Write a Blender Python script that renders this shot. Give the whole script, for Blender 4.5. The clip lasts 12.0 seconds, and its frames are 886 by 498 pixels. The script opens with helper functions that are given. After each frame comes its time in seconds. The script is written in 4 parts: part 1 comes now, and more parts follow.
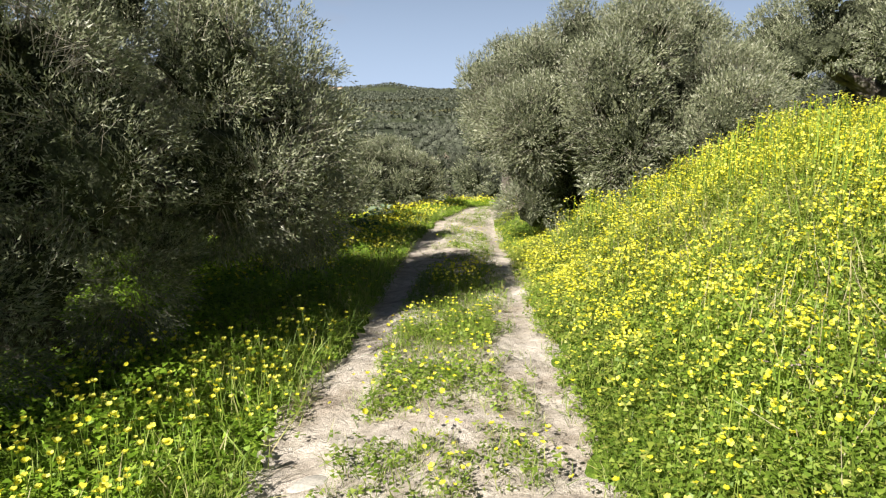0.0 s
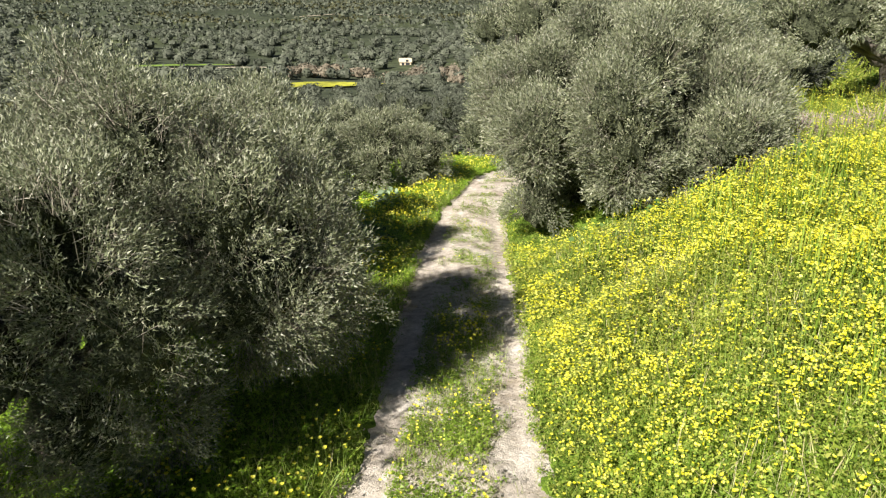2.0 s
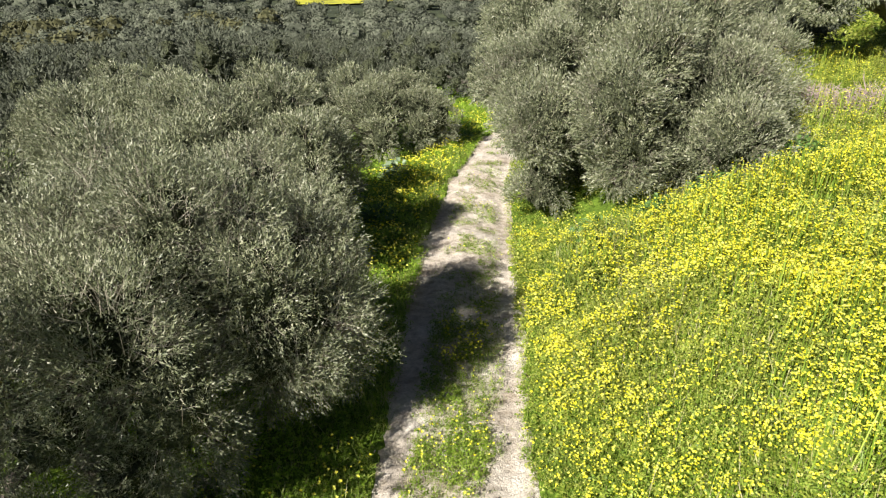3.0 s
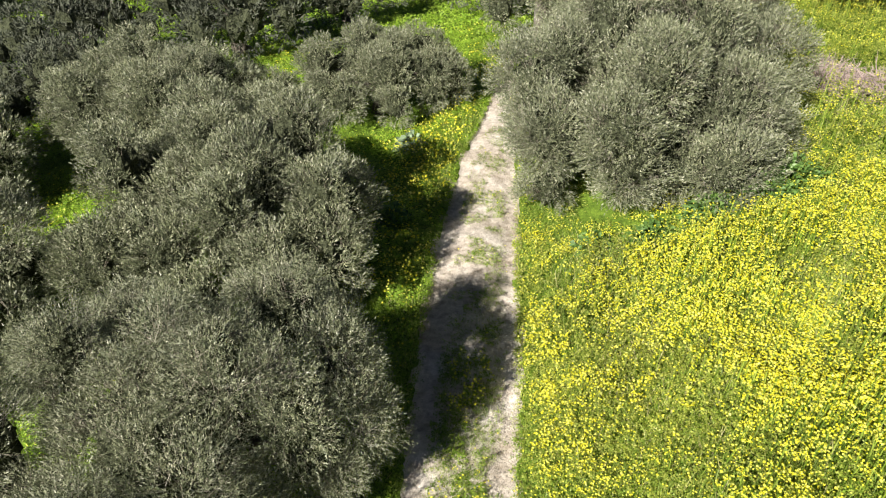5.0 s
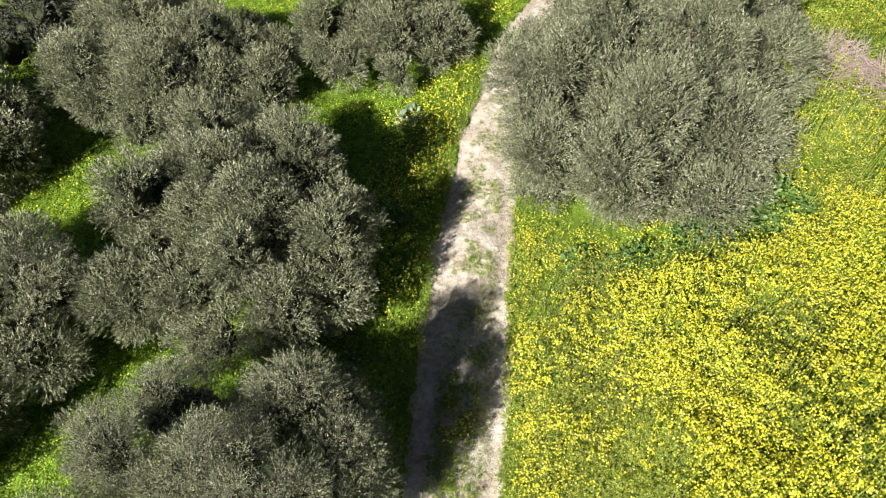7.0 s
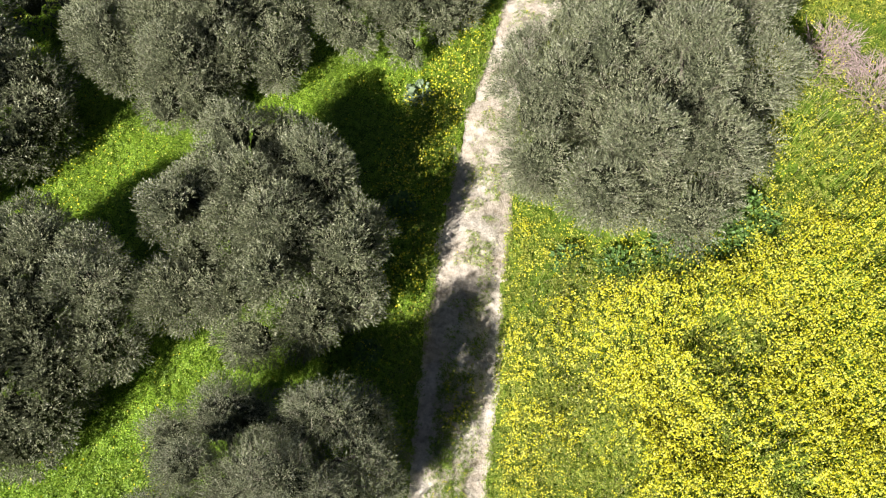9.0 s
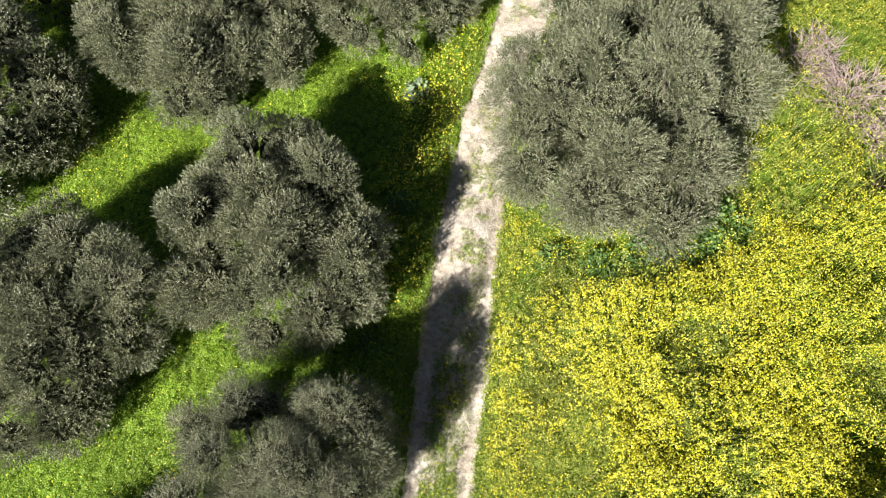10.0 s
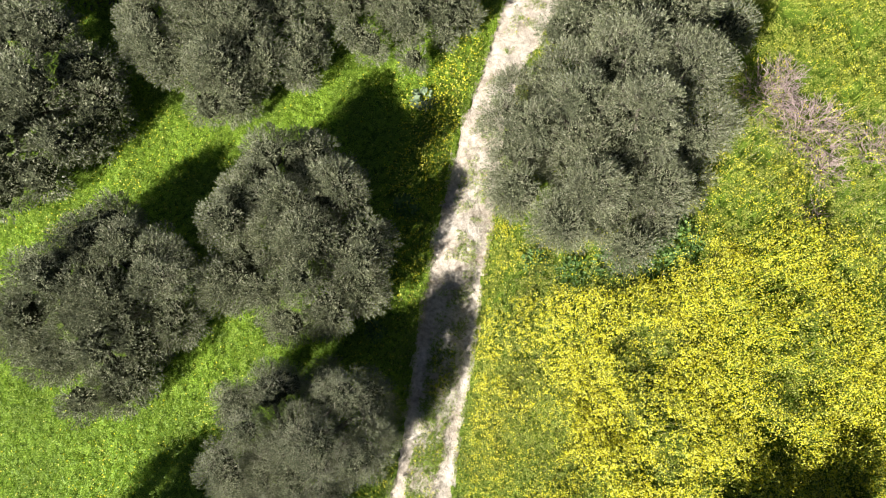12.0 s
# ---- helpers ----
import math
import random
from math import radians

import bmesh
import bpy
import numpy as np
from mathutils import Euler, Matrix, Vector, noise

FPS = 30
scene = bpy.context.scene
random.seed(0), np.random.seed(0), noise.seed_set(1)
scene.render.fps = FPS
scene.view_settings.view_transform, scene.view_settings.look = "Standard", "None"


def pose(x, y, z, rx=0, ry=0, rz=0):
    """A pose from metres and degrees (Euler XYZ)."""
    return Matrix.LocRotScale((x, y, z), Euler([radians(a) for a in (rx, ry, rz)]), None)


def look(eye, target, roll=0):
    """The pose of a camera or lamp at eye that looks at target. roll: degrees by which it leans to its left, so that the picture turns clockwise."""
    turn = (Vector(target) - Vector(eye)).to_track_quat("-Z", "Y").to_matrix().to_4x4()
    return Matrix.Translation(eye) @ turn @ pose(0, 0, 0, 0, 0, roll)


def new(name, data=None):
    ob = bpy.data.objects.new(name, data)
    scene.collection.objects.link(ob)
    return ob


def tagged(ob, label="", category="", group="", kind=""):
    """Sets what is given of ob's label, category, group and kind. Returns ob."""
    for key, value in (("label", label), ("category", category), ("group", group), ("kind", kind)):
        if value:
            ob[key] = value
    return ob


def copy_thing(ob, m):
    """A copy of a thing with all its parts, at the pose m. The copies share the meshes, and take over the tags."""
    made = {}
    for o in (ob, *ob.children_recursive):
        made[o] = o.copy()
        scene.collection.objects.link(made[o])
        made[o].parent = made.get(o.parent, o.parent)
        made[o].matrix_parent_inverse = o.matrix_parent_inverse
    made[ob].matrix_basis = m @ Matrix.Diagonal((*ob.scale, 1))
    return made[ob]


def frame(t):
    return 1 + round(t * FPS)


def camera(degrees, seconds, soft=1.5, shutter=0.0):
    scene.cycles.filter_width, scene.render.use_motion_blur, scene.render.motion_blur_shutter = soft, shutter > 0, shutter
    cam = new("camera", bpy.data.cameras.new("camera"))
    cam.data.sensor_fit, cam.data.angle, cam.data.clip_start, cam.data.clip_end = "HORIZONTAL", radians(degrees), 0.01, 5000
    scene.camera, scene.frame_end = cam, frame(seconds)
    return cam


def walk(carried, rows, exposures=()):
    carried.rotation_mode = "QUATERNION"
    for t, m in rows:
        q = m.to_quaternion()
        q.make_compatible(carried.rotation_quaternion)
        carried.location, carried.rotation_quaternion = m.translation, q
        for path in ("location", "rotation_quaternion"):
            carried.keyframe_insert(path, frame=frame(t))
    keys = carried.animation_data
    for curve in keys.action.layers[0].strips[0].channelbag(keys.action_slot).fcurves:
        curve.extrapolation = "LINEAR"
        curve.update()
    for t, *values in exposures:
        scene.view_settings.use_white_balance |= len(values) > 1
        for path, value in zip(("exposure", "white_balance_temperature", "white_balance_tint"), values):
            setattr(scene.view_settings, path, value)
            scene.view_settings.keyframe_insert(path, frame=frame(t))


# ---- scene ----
cam = camera(64.9, 12.0, 1.2)
METRES, EYE, TILT, LEAN, TURN = 20.0, 1.9, -11.5, 0.0, 0.0
EXPOSURE = 1.02
ROWS = [
    (0.0, 0.0, 0.0, 0.0, 0.0, -0.0, -0.0),
    (0.5, -0.0008, -0.0026, 0.0183, 0.04, -1.58, -0.14),
    (1.0, -0.001, -0.0069, 0.0398, 0.16, -3.23, -0.29),
    (1.5, 0.0001, -0.0129, 0.0643, 0.37, -5.1, -0.41),
    (2.0, 0.0012, -0.0189, 0.0924, 0.66, -7.51, -0.5),
    (2.5, 0.0018, -0.0272, 0.1233, 1.02, -10.74, -0.64),
    (4.5, 0.0068, -0.0446, 0.279, 2.42, -23.54, -0.61),
    (5.0, 0.0064, -0.0353, 0.3208, 2.75, -26.35, -0.58),
    (5.5, 0.0069, -0.0213, 0.3627, 2.87, -29.44, -0.67),
    (6.0, 0.0091, -0.0049, 0.404, 2.94, -32.6, -0.66),
    (6.5, 0.0115, 0.0105, 0.4489, 3.14, -36.17, -0.68),
    (7.0, 0.0093, 0.0258, 0.4929, 3.42, -39.72, -0.77),
    (9.0, 0.0104, 0.0859, 0.6809, 4.63, -52.84, -0.68),
    (9.5, 0.0129, 0.0983, 0.7295, 4.86, -55.55, -0.73),
    (10.0, 0.0159, 0.1108, 0.7777, 5.15, -57.95, -0.75),
    (10.5, 0.0184, 0.1221, 0.8247, 5.56, -60.05, -0.81),
    (11.0, 0.0197, 0.1328, 0.8719, 6.0, -62.0, -0.92),
    (11.5, 0.0197, 0.1438, 0.9185, 6.51, -63.73, -1.05),
    (12.0, 0.0208, 0.1526, 0.9658, 7.0, -65.33, -1.19),
]
walk(cam, [(t, pose(0, 0, EYE, TILT, LEAN, TURN) @ pose(METRES * x, METRES * y, METRES * z, 90 + pitch, roll, yaw)) for t, x, y, z, yaw, pitch, roll in ROWS],
     exposures=((0.0, EXPOSURE - 0.06), (2.5, EXPOSURE + 0.04), (5.0, EXPOSURE + 0.04), (7.0, EXPOSURE + 0.09), (12.0, EXPOSURE + 0.24)))

# ---- light ----
SUN_X, SUN_Y = 0.78, 1.16                       # how far a shadow runs for each metre of height
ELEV = math.atan2(1.0, math.hypot(SUN_X, SUN_Y))
world = bpy.data.worlds.new("sky")
scene.world = world
world.use_nodes = True
wn, wl = world.node_tree.nodes, world.node_tree.links
wn.clear()
sky = wn.new("ShaderNodeTexSky")
sky.sky_type, sky.sun_disc = "NISHITA", False
sky.sun_elevation, sky.sun_rotation = ELEV, math.atan2(-SUN_X, -SUN_Y) % (2 * math.pi)
sky.air_density, sky.dust_density, sky.ozone_density = 1.0, 0.05, 3.0
cloud_at = wn.new("ShaderNodeTexCoord")
cloud_map = wn.new("ShaderNodeMapping")
cloud_map.inputs["Scale"].default_value = (1.6, 1.6, 6.0)
cloud_tex = wn.new("ShaderNodeTexNoise")
cloud_tex.inputs["Scale"].default_value, cloud_tex.inputs["Detail"].default_value = 1.7, 7.0
cloud_ramp = wn.new("ShaderNodeValToRGB")
cloud_ramp.color_ramp.elements[0].position, cloud_ramp.color_ramp.elements[1].position = 0.56, 0.78
cloud_mix = wn.new("ShaderNodeMix")
cloud_mix.data_type = "RGBA"
cloud_mix.inputs["B"].default_value = (22.0, 23.0, 24.5, 1)
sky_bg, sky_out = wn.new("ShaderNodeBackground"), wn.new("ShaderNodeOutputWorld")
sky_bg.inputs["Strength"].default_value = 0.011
wl.new(cloud_at.outputs["Generated"], cloud_map.inputs["Vector"])
wl.new(cloud_map.outputs["Vector"], cloud_tex.inputs["Vector"])
wl.new(cloud_tex.outputs["Fac"], cloud_ramp.inputs["Fac"])
wl.new(cloud_ramp.outputs["Color"], cloud_mix.inputs["Factor"])
# pale haze low over the hills, painted brighter than the dimmed upper sky
haze_lift_z, haze_lift_ramp, haze_lift_mix = wn.new("ShaderNodeSeparateXYZ"), wn.new("ShaderNodeValToRGB"), wn.new("ShaderNodeMix")
haze_lift_mix.data_type = "RGBA"
haze_lift_mix.inputs["B"].default_value = (32.0, 39.0, 47.0, 1)
haze_lift_ramp.color_ramp.elements[0].position, haze_lift_ramp.color_ramp.elements[0].color = 0.0, (0.85, 0.85, 0.85, 1)
haze_lift_ramp.color_ramp.elements[1].position, haze_lift_ramp.color_ramp.elements[1].color = 0.36, (0, 0, 0, 1)
wl.new(cloud_at.outputs["Generated"], haze_lift_z.inputs["Vector"])
wl.new(haze_lift_z.outputs["Z"], haze_lift_ramp.inputs["Fac"])
wl.new(haze_lift_ramp.outputs["Color"], haze_lift_mix.inputs["Factor"])
wl.new(sky.outputs["Color"], haze_lift_mix.inputs["A"])
wl.new(haze_lift_mix.outputs["Result"], cloud_mix.inputs["A"])
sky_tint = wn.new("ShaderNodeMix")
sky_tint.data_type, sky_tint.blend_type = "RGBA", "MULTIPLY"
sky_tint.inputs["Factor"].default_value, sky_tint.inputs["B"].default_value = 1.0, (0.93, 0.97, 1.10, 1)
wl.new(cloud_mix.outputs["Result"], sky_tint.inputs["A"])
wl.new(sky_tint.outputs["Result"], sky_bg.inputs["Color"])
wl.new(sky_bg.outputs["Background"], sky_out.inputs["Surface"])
sun = new("sun", bpy.data.lights.new("sun", "SUN"))
sun.data.energy, sun.data.angle, sun.data.color = 5.0, radians(0.53), (1.0, 0.955, 0.88)
sun.matrix_world = look((0, 0, 40), (SUN_X, SUN_Y, 39))


# ---- materials ----
def material(name):
    m = bpy.data.materials.new(name)
    m.use_nodes = True
    return m, m.node_tree.nodes, m.node_tree.links, m.node_tree.nodes["Principled BSDF"]


def ramp(nodes, stops):
    r = nodes.new("ShaderNodeValToRGB")
    els = r.color_ramp.elements
    while len(els) < len(stops):
        els.new(0.5)
    for e, (p, c) in zip(els, stops):
        e.position, e.color = p, (*c, 1)
    return r


def noise_tex(nodes, links, scale, detail=4.0, rough=0.55):
    at = nodes.new("ShaderNodeTexCoord")
    n = nodes.new("ShaderNodeTexNoise")
    n.inputs["Scale"].default_value, n.inputs["Detail"].default_value = scale, detail
    n.inputs["Roughness"].default_value = rough
    links.new(at.outputs["Object"], n.inputs["Vector"])
    return n


def blend(nodes, links, kind, fac, a, b):
    x = nodes.new("ShaderNodeMix")
    x.data_type, x.blend_type = "RGBA", kind
    for sock, v in (("Factor", fac), ("A", a), ("B", b)):
        if hasattr(v, "is_output"):
            links.new(v, x.inputs[sock])
        else:
            x.inputs[sock].default_value = v if sock == "Factor" else (*v, 1)
    return x.outputs["Result"]


def bump(nodes, links, height, strength, distance, bsdf):
    b = nodes.new("ShaderNodeBump")
    b.inputs["Strength"].default_value, b.inputs["Distance"].default_value = strength, distance
    links.new(height, b.inputs["Height"])
    links.new(b.outputs["Normal"], bsdf.inputs["Normal"])


def leaf_material(name, stops, rough=0.5, through_light=0.25, patch=0.0, patch_scale=0.6, spec=0.4):
    """Thin leaves or petals: each one its own tone, paler and darker drifts over the whole, some light through."""
    m, n, l, p = material(name)
    geo = n.new("ShaderNodeNewGeometry")
    r = ramp(n, stops)
    l.new(geo.outputs["Random Per Island"], r.inputs["Fac"])
    col = r.outputs["Color"]
    if patch:
        big = noise_tex(n, l, patch_scale, 3)
        tone = ramp(n, [(0.32, (1 - patch,) * 3), (0.68, (1 + patch * 0.5, 1 + patch * 0.45, 1 + patch * 0.3))])
        l.new(big.outputs["Fac"], tone.inputs["Fac"])
        col = blend(n, l, "MULTIPLY", 1.0, col, tone.outputs["Color"])
    l.new(col, p.inputs["Base Color"])
    p.inputs["Roughness"].default_value = rough
    p.inputs["Specular IOR Level"].default_value = spec
    tr, mix, out = n.new("ShaderNodeBsdfTranslucent"), n.new("ShaderNodeMixShader"), n["Material Output"]
    l.new(col, tr.inputs["Color"])
    mix.inputs["Fac"].default_value = through_light
    l.new(p.outputs["BSDF"], mix.inputs[1])
    l.new(tr.outputs["BSDF"], mix.inputs[2])
    l.new(mix.outputs["Shader"], out.inputs["Surface"])
    return m


OLIVE_LEAF = leaf_material("olive_leaf", [(0.0, (0.120, 0.142, 0.077)), (0.5, (0.203, 0.222, 0.126)), (0.85, (0.317, 0.326, 0.212)), (1.0, (0.468, 0.468, 0.36))], 0.45, 0.16, 0.25, 1.3, 0.45)
# distant olive leaf: darker, with a slight bluish air haze put into the colour
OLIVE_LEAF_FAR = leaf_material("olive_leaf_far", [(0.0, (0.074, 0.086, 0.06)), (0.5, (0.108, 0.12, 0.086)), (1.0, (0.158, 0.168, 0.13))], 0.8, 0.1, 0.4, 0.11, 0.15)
SHRUB_LEAF = leaf_material("shrub_leaf", [(0.0, (0.06, 0.12, 0.028)), (0.6, (0.125, 0.23, 0.05)), (1.0, (0.20, 0.31, 0.09))], 0.45, 0.25, 0.2, 1.2)
HERB_LEAF = leaf_material("herb_leaf", [(0.0, (0.11, 0.19, 0.022)), (0.5, (0.235, 0.35, 0.042)), (1.0, (0.42, 0.51, 0.10))], 0.5, 0.38, 0.3, 0.7)
BANK_LEAF = leaf_material("bank_leaf", [(0.0, (0.20, 0.27, 0.032)), (0.5, (0.385, 0.45, 0.07)), (1.0, (0.58, 0.59, 0.15))], 0.5, 0.4, 0.25, 0.7)
GROVE_LEAF = leaf_material("grove_leaf", [(0.0, (0.16, 0.29, 0.022)), (0.5, (0.29, 0.46, 0.04)), (1.0, (0.44, 0.58, 0.08))], 0.5, 0.4, 0.3, 0.7)
GRASS_BLADE = leaf_material("grass_blade", [(0.0, (0.14, 0.23, 0.03)), (0.6, (0.27, 0.37, 0.06)), (0.9, (0.42, 0.44, 0.14)), (1.0, (0.52, 0.46, 0.25))], 0.5, 0.3, 0.25, 0.8)
DRY_GRASS = leaf_material("dry_grass", [(0.0, (0.34, 0.28, 0.14)), (1.0, (0.60, 0.54, 0.34))], 0.7, 0.2)
PETAL = leaf_material("yellow_petal", [(0.0, (0.68, 0.62, 0.02)), (0.5, (0.80, 0.755, 0.065)), (1.0, (0.90, 0.875, 0.21))], 0.5, 0.3, 0.08, 0.8, 0.2)
DEAD_TWIG = leaf_material("dead_twig", [(0.0, (0.20, 0.145, 0.13)), (0.6, (0.35, 0.265, 0.245)), (1.0, (0.50, 0.41, 0.38))], 0.8, 0.05)
TWIG = leaf_material("olive_twig", [(0.0, (0.13, 0.11, 0.08)), (1.0, (0.36, 0.33, 0.26))], 0.7, 0.0)


def bark_material():
    m, n, l, p = material("olive_bark")
    a, b = noise_tex(n, l, 3.0, 6), noise_tex(n, l, 26.0, 5, 0.7)
    r = ramp(n, [(0.3, (0.060, 0.048, 0.036)), (0.55, (0.15, 0.125, 0.10)), (0.75, (0.26, 0.235, 0.20))])
    f = ramp(n, [(0.3, (0.5, 0.5, 0.5)), (0.7, (1.15, 1.15, 1.15))])
    l.new(a.outputs["Fac"], r.inputs["Fac"])
    l.new(b.outputs["Fac"], f.inputs["Fac"])
    l.new(blend(n, l, "MULTIPLY", 1.0, r.outputs["Color"], f.outputs["Color"]), p.inputs["Base Color"])
    p.inputs["Roughness"].default_value = 0.9
    bump(n, l, b.outputs["Fac"], 0.8, 0.02, p)
    return m


def soil_material(name, stops, grain=38.0):
    """Trodden pale earth: blotches, worn and stained drifts, grit."""
    m, n, l, p = material(name)
    big, mid, fine = noise_tex(n, l, 1.1, 5, 0.6), noise_tex(n, l, 6.5, 6, 0.65), noise_tex(n, l, grain, 6, 0.75)
    r = ramp(n, stops)
    l.new(big.outputs["Fac"], r.inputs["Fac"])
    t1 = ramp(n, [(0.34, (0.60, 0.56, 0.50)), (0.60, (1.08, 1.06, 1.04))])
    t2 = ramp(n, [(0.28, (0.62, 0.59, 0.55)), (0.6, (1.05, 1.05, 1.05))])
    l.new(mid.outputs["Fac"], t1.inputs["Fac"])
    l.new(fine.outputs["Fac"], t2.inputs["Fac"])
    c = blend(n, l, "MULTIPLY", 0.9, r.outputs["Color"], t1.outputs["Color"])
    c = blend(n, l, "MULTIPLY", 0.8, c, t2.outputs["Color"])
    l.new(c, p.inputs["Base Color"])
    p.inputs["Roughness"].default_value = 0.95
    p.inputs["Specular IOR Level"].default_value = 0.2
    bump(n, l, blend(n, l, "ADD", 0.5, mid.outputs["Color"], fine.outputs["Color"]), 0.9, 0.05, p)
    return m


def ground_material():
    """Low herbage close by, olive-clad scrub and dry earth far off."""
    m, n, l, p = material("herb_ground")
    big, mid, fine = noise_tex(n, l, 0.35, 4), noise_tex(n, l, 4.0, 6, 0.7), noise_tex(n, l, 24.0, 5, 0.7)
    r = ramp(n, [(0.3, (0.07, 0.12, 0.016)), (0.5, (0.14, 0.225, 0.026)), (0.72, (0.22, 0.32, 0.04))])
    l.new(mid.outputs["Fac"], r.inputs["Fac"])
    t = ramp(n, [(0.3, (0.45, 0.45, 0.42)), (0.7, (1.2, 1.2, 1.15))])
    l.new(fine.outputs["Fac"], t.inputs["Fac"])
    near = blend(n, l, "MULTIPLY", 1.0, r.outputs["Color"], t.outputs["Color"])
    wide, clump = noise_tex(n, l, 0.006, 6, 0.6), noise_tex(n, l, 0.11, 5, 0.7)
    fr = ramp(n, [(0.30, (0.046, 0.056, 0.036)), (0.5, (0.062, 0.074, 0.046)), (0.62, (0.085, 0.102, 0.05)), (0.72, (0.18, 0.165, 0.115))])
    l.new(wide.outputs["Fac"], fr.inputs["Fac"])
    ft = ramp(n, [(0.35, (0.45, 0.47, 0.45)), (0.62, (1.25, 1.22, 1.1))])
    l.new(clump.outputs["Fac"], ft.inputs["Fac"])
    far = blend(n, l, "MULTIPLY", 1.0, fr.outputs["Color"], ft.outputs["Color"])
    at = n.new("ShaderNodeAttribute")
    at.attribute_name = "far_land"
    l.new(blend(n, l, "MIX", at.outputs["Fac"], near, far), p.inputs["Base Color"])
    p.inputs["Roughness"].default_value = 0.95
    p.inputs["Specular IOR Level"].default_value = 0.15
    bump(n, l, fine.outputs["Fac"], 0.6, 0.04, p)
    return m


def plain_material(name, colour, rough=0.85, scale=2.0, spread=0.25):
    m, n, l, p = material(name)
    a = noise_tex(n, l, scale, 6, 0.65)
    r = ramp(n, [(0.3, tuple(c * (1 - spread) for c in colour)), (0.7, tuple(c * (1 + spread * 0.6) for c in colour))])
    l.new(a.outputs["Fac"], r.inputs["Fac"])
    l.new(r.outputs["Color"], p.inputs["Base Color"])
    p.inputs["Roughness"].default_value = rough
    bump(n, l, a.outputs["Fac"], 0.4, 0.02, p)
    return m


def inner_shade_material():
    """Inner leaf and twig, coloured dark for shade, seen only between the shoots."""
    m, n, l, p = material("inner_shade")
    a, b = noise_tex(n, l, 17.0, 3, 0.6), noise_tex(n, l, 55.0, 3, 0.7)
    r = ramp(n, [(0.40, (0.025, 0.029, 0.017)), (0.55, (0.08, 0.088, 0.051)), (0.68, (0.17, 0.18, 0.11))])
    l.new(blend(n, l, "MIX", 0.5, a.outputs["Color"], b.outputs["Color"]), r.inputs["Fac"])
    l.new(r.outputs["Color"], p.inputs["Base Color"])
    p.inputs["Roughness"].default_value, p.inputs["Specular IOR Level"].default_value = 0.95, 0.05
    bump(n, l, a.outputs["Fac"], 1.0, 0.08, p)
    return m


INNER_SHADE = inner_shade_material()
BARK = bark_material()
TRACK_SOIL = soil_material("pale_track_soil", [(0.3, (0.51, 0.435, 0.36)), (0.5, (0.65, 0.585, 0.515)), (0.7, (0.77, 0.72, 0.655))])
FIELD_SOIL = soil_material("far_soil", [(0.3, (0.38, 0.33, 0.25)), (0.7, (0.6, 0.54, 0.44))], 3.0)
GROUND = ground_material()
STONE = plain_material("pale_stone", (0.50, 0.46, 0.40), 0.9, 9.0, 0.3)
PLASTER = plain_material("ochre_plaster", (0.62, 0.52, 0.36), 0.9, 0.3, 0.15)
ROOF_TILE = plain_material("roof_tile", (0.36, 0.24, 0.17), 0.9, 0.6, 0.2)
DARK_OPENING = plain_material("dark_opening", (0.04, 0.04, 0.045), 0.4, 1.0, 0.2)


# ---- helpers for meshes ----
def mesh_of(name, verts, faces, mats, slots=None, smooth=False):
    """A mesh from an array of points and one of faces; a list of such arrays holds faces of several numbers of corners."""
    verts = np.asarray(verts, np.float32)
    groups = [np.asarray(f, np.int32) for f in (faces if isinstance(faces, list) else [faces])]
    corners = np.concatenate([np.full(len(f), f.shape[1], np.int32) for f in groups])
    loops = np.concatenate([f.ravel() for f in groups])
    me = bpy.data.meshes.new(name)
    me.vertices.add(len(verts))
    me.vertices.foreach_set("co", verts.ravel())
    me.loops.add(len(loops))
    me.loops.foreach_set("vertex_index", loops)
    me.polygons.add(len(corners))
    me.polygons.foreach_set("loop_start", (np.cumsum(corners) - corners).astype(np.int32))
    for x in mats:
        me.materials.append(x)
    if slots is not None:
        me.polygons.foreach_set("material_index", np.asarray(slots, np.int32))
    me.update(calc_edges=True)
    me.polygons.foreach_set("use_smooth", np.full(len(corners), smooth))
    return me


def loose_faces(name, pieces, mats):
    """A mesh of separate small faces: pieces are points, slot of the material, corners to a face."""
    groups, slots, off = [], [], 0
    for v, slot, k in pieces:
        groups.append(np.arange(off, off + len(v)).reshape(-1, k))
        slots.append(np.full(len(v) // k, slot))
        off += len(v)
    return mesh_of(name, np.concatenate([p[0] for p in pieces]), groups, mats, np.concatenate(slots))


def part(name, me, parent, label=""):
    ob = tagged(new(name, me), label)
    ob.parent = parent
    return ob


def unit(v):
    return v / np.maximum(np.linalg.norm(v, axis=-1, keepdims=True), 1e-6)


def lattice(ix, iy, seed):
    h = (ix.astype(np.int64) * 374761393 + iy.astype(np.int64) * 668265263 + seed * 974711) & 0x7FFFFFFF
    h = ((h ^ (h >> 13)) * 1274126177) & 0x7FFFFFFF
    return ((h ^ (h >> 16)) & 0xFFFF) / 65535.0


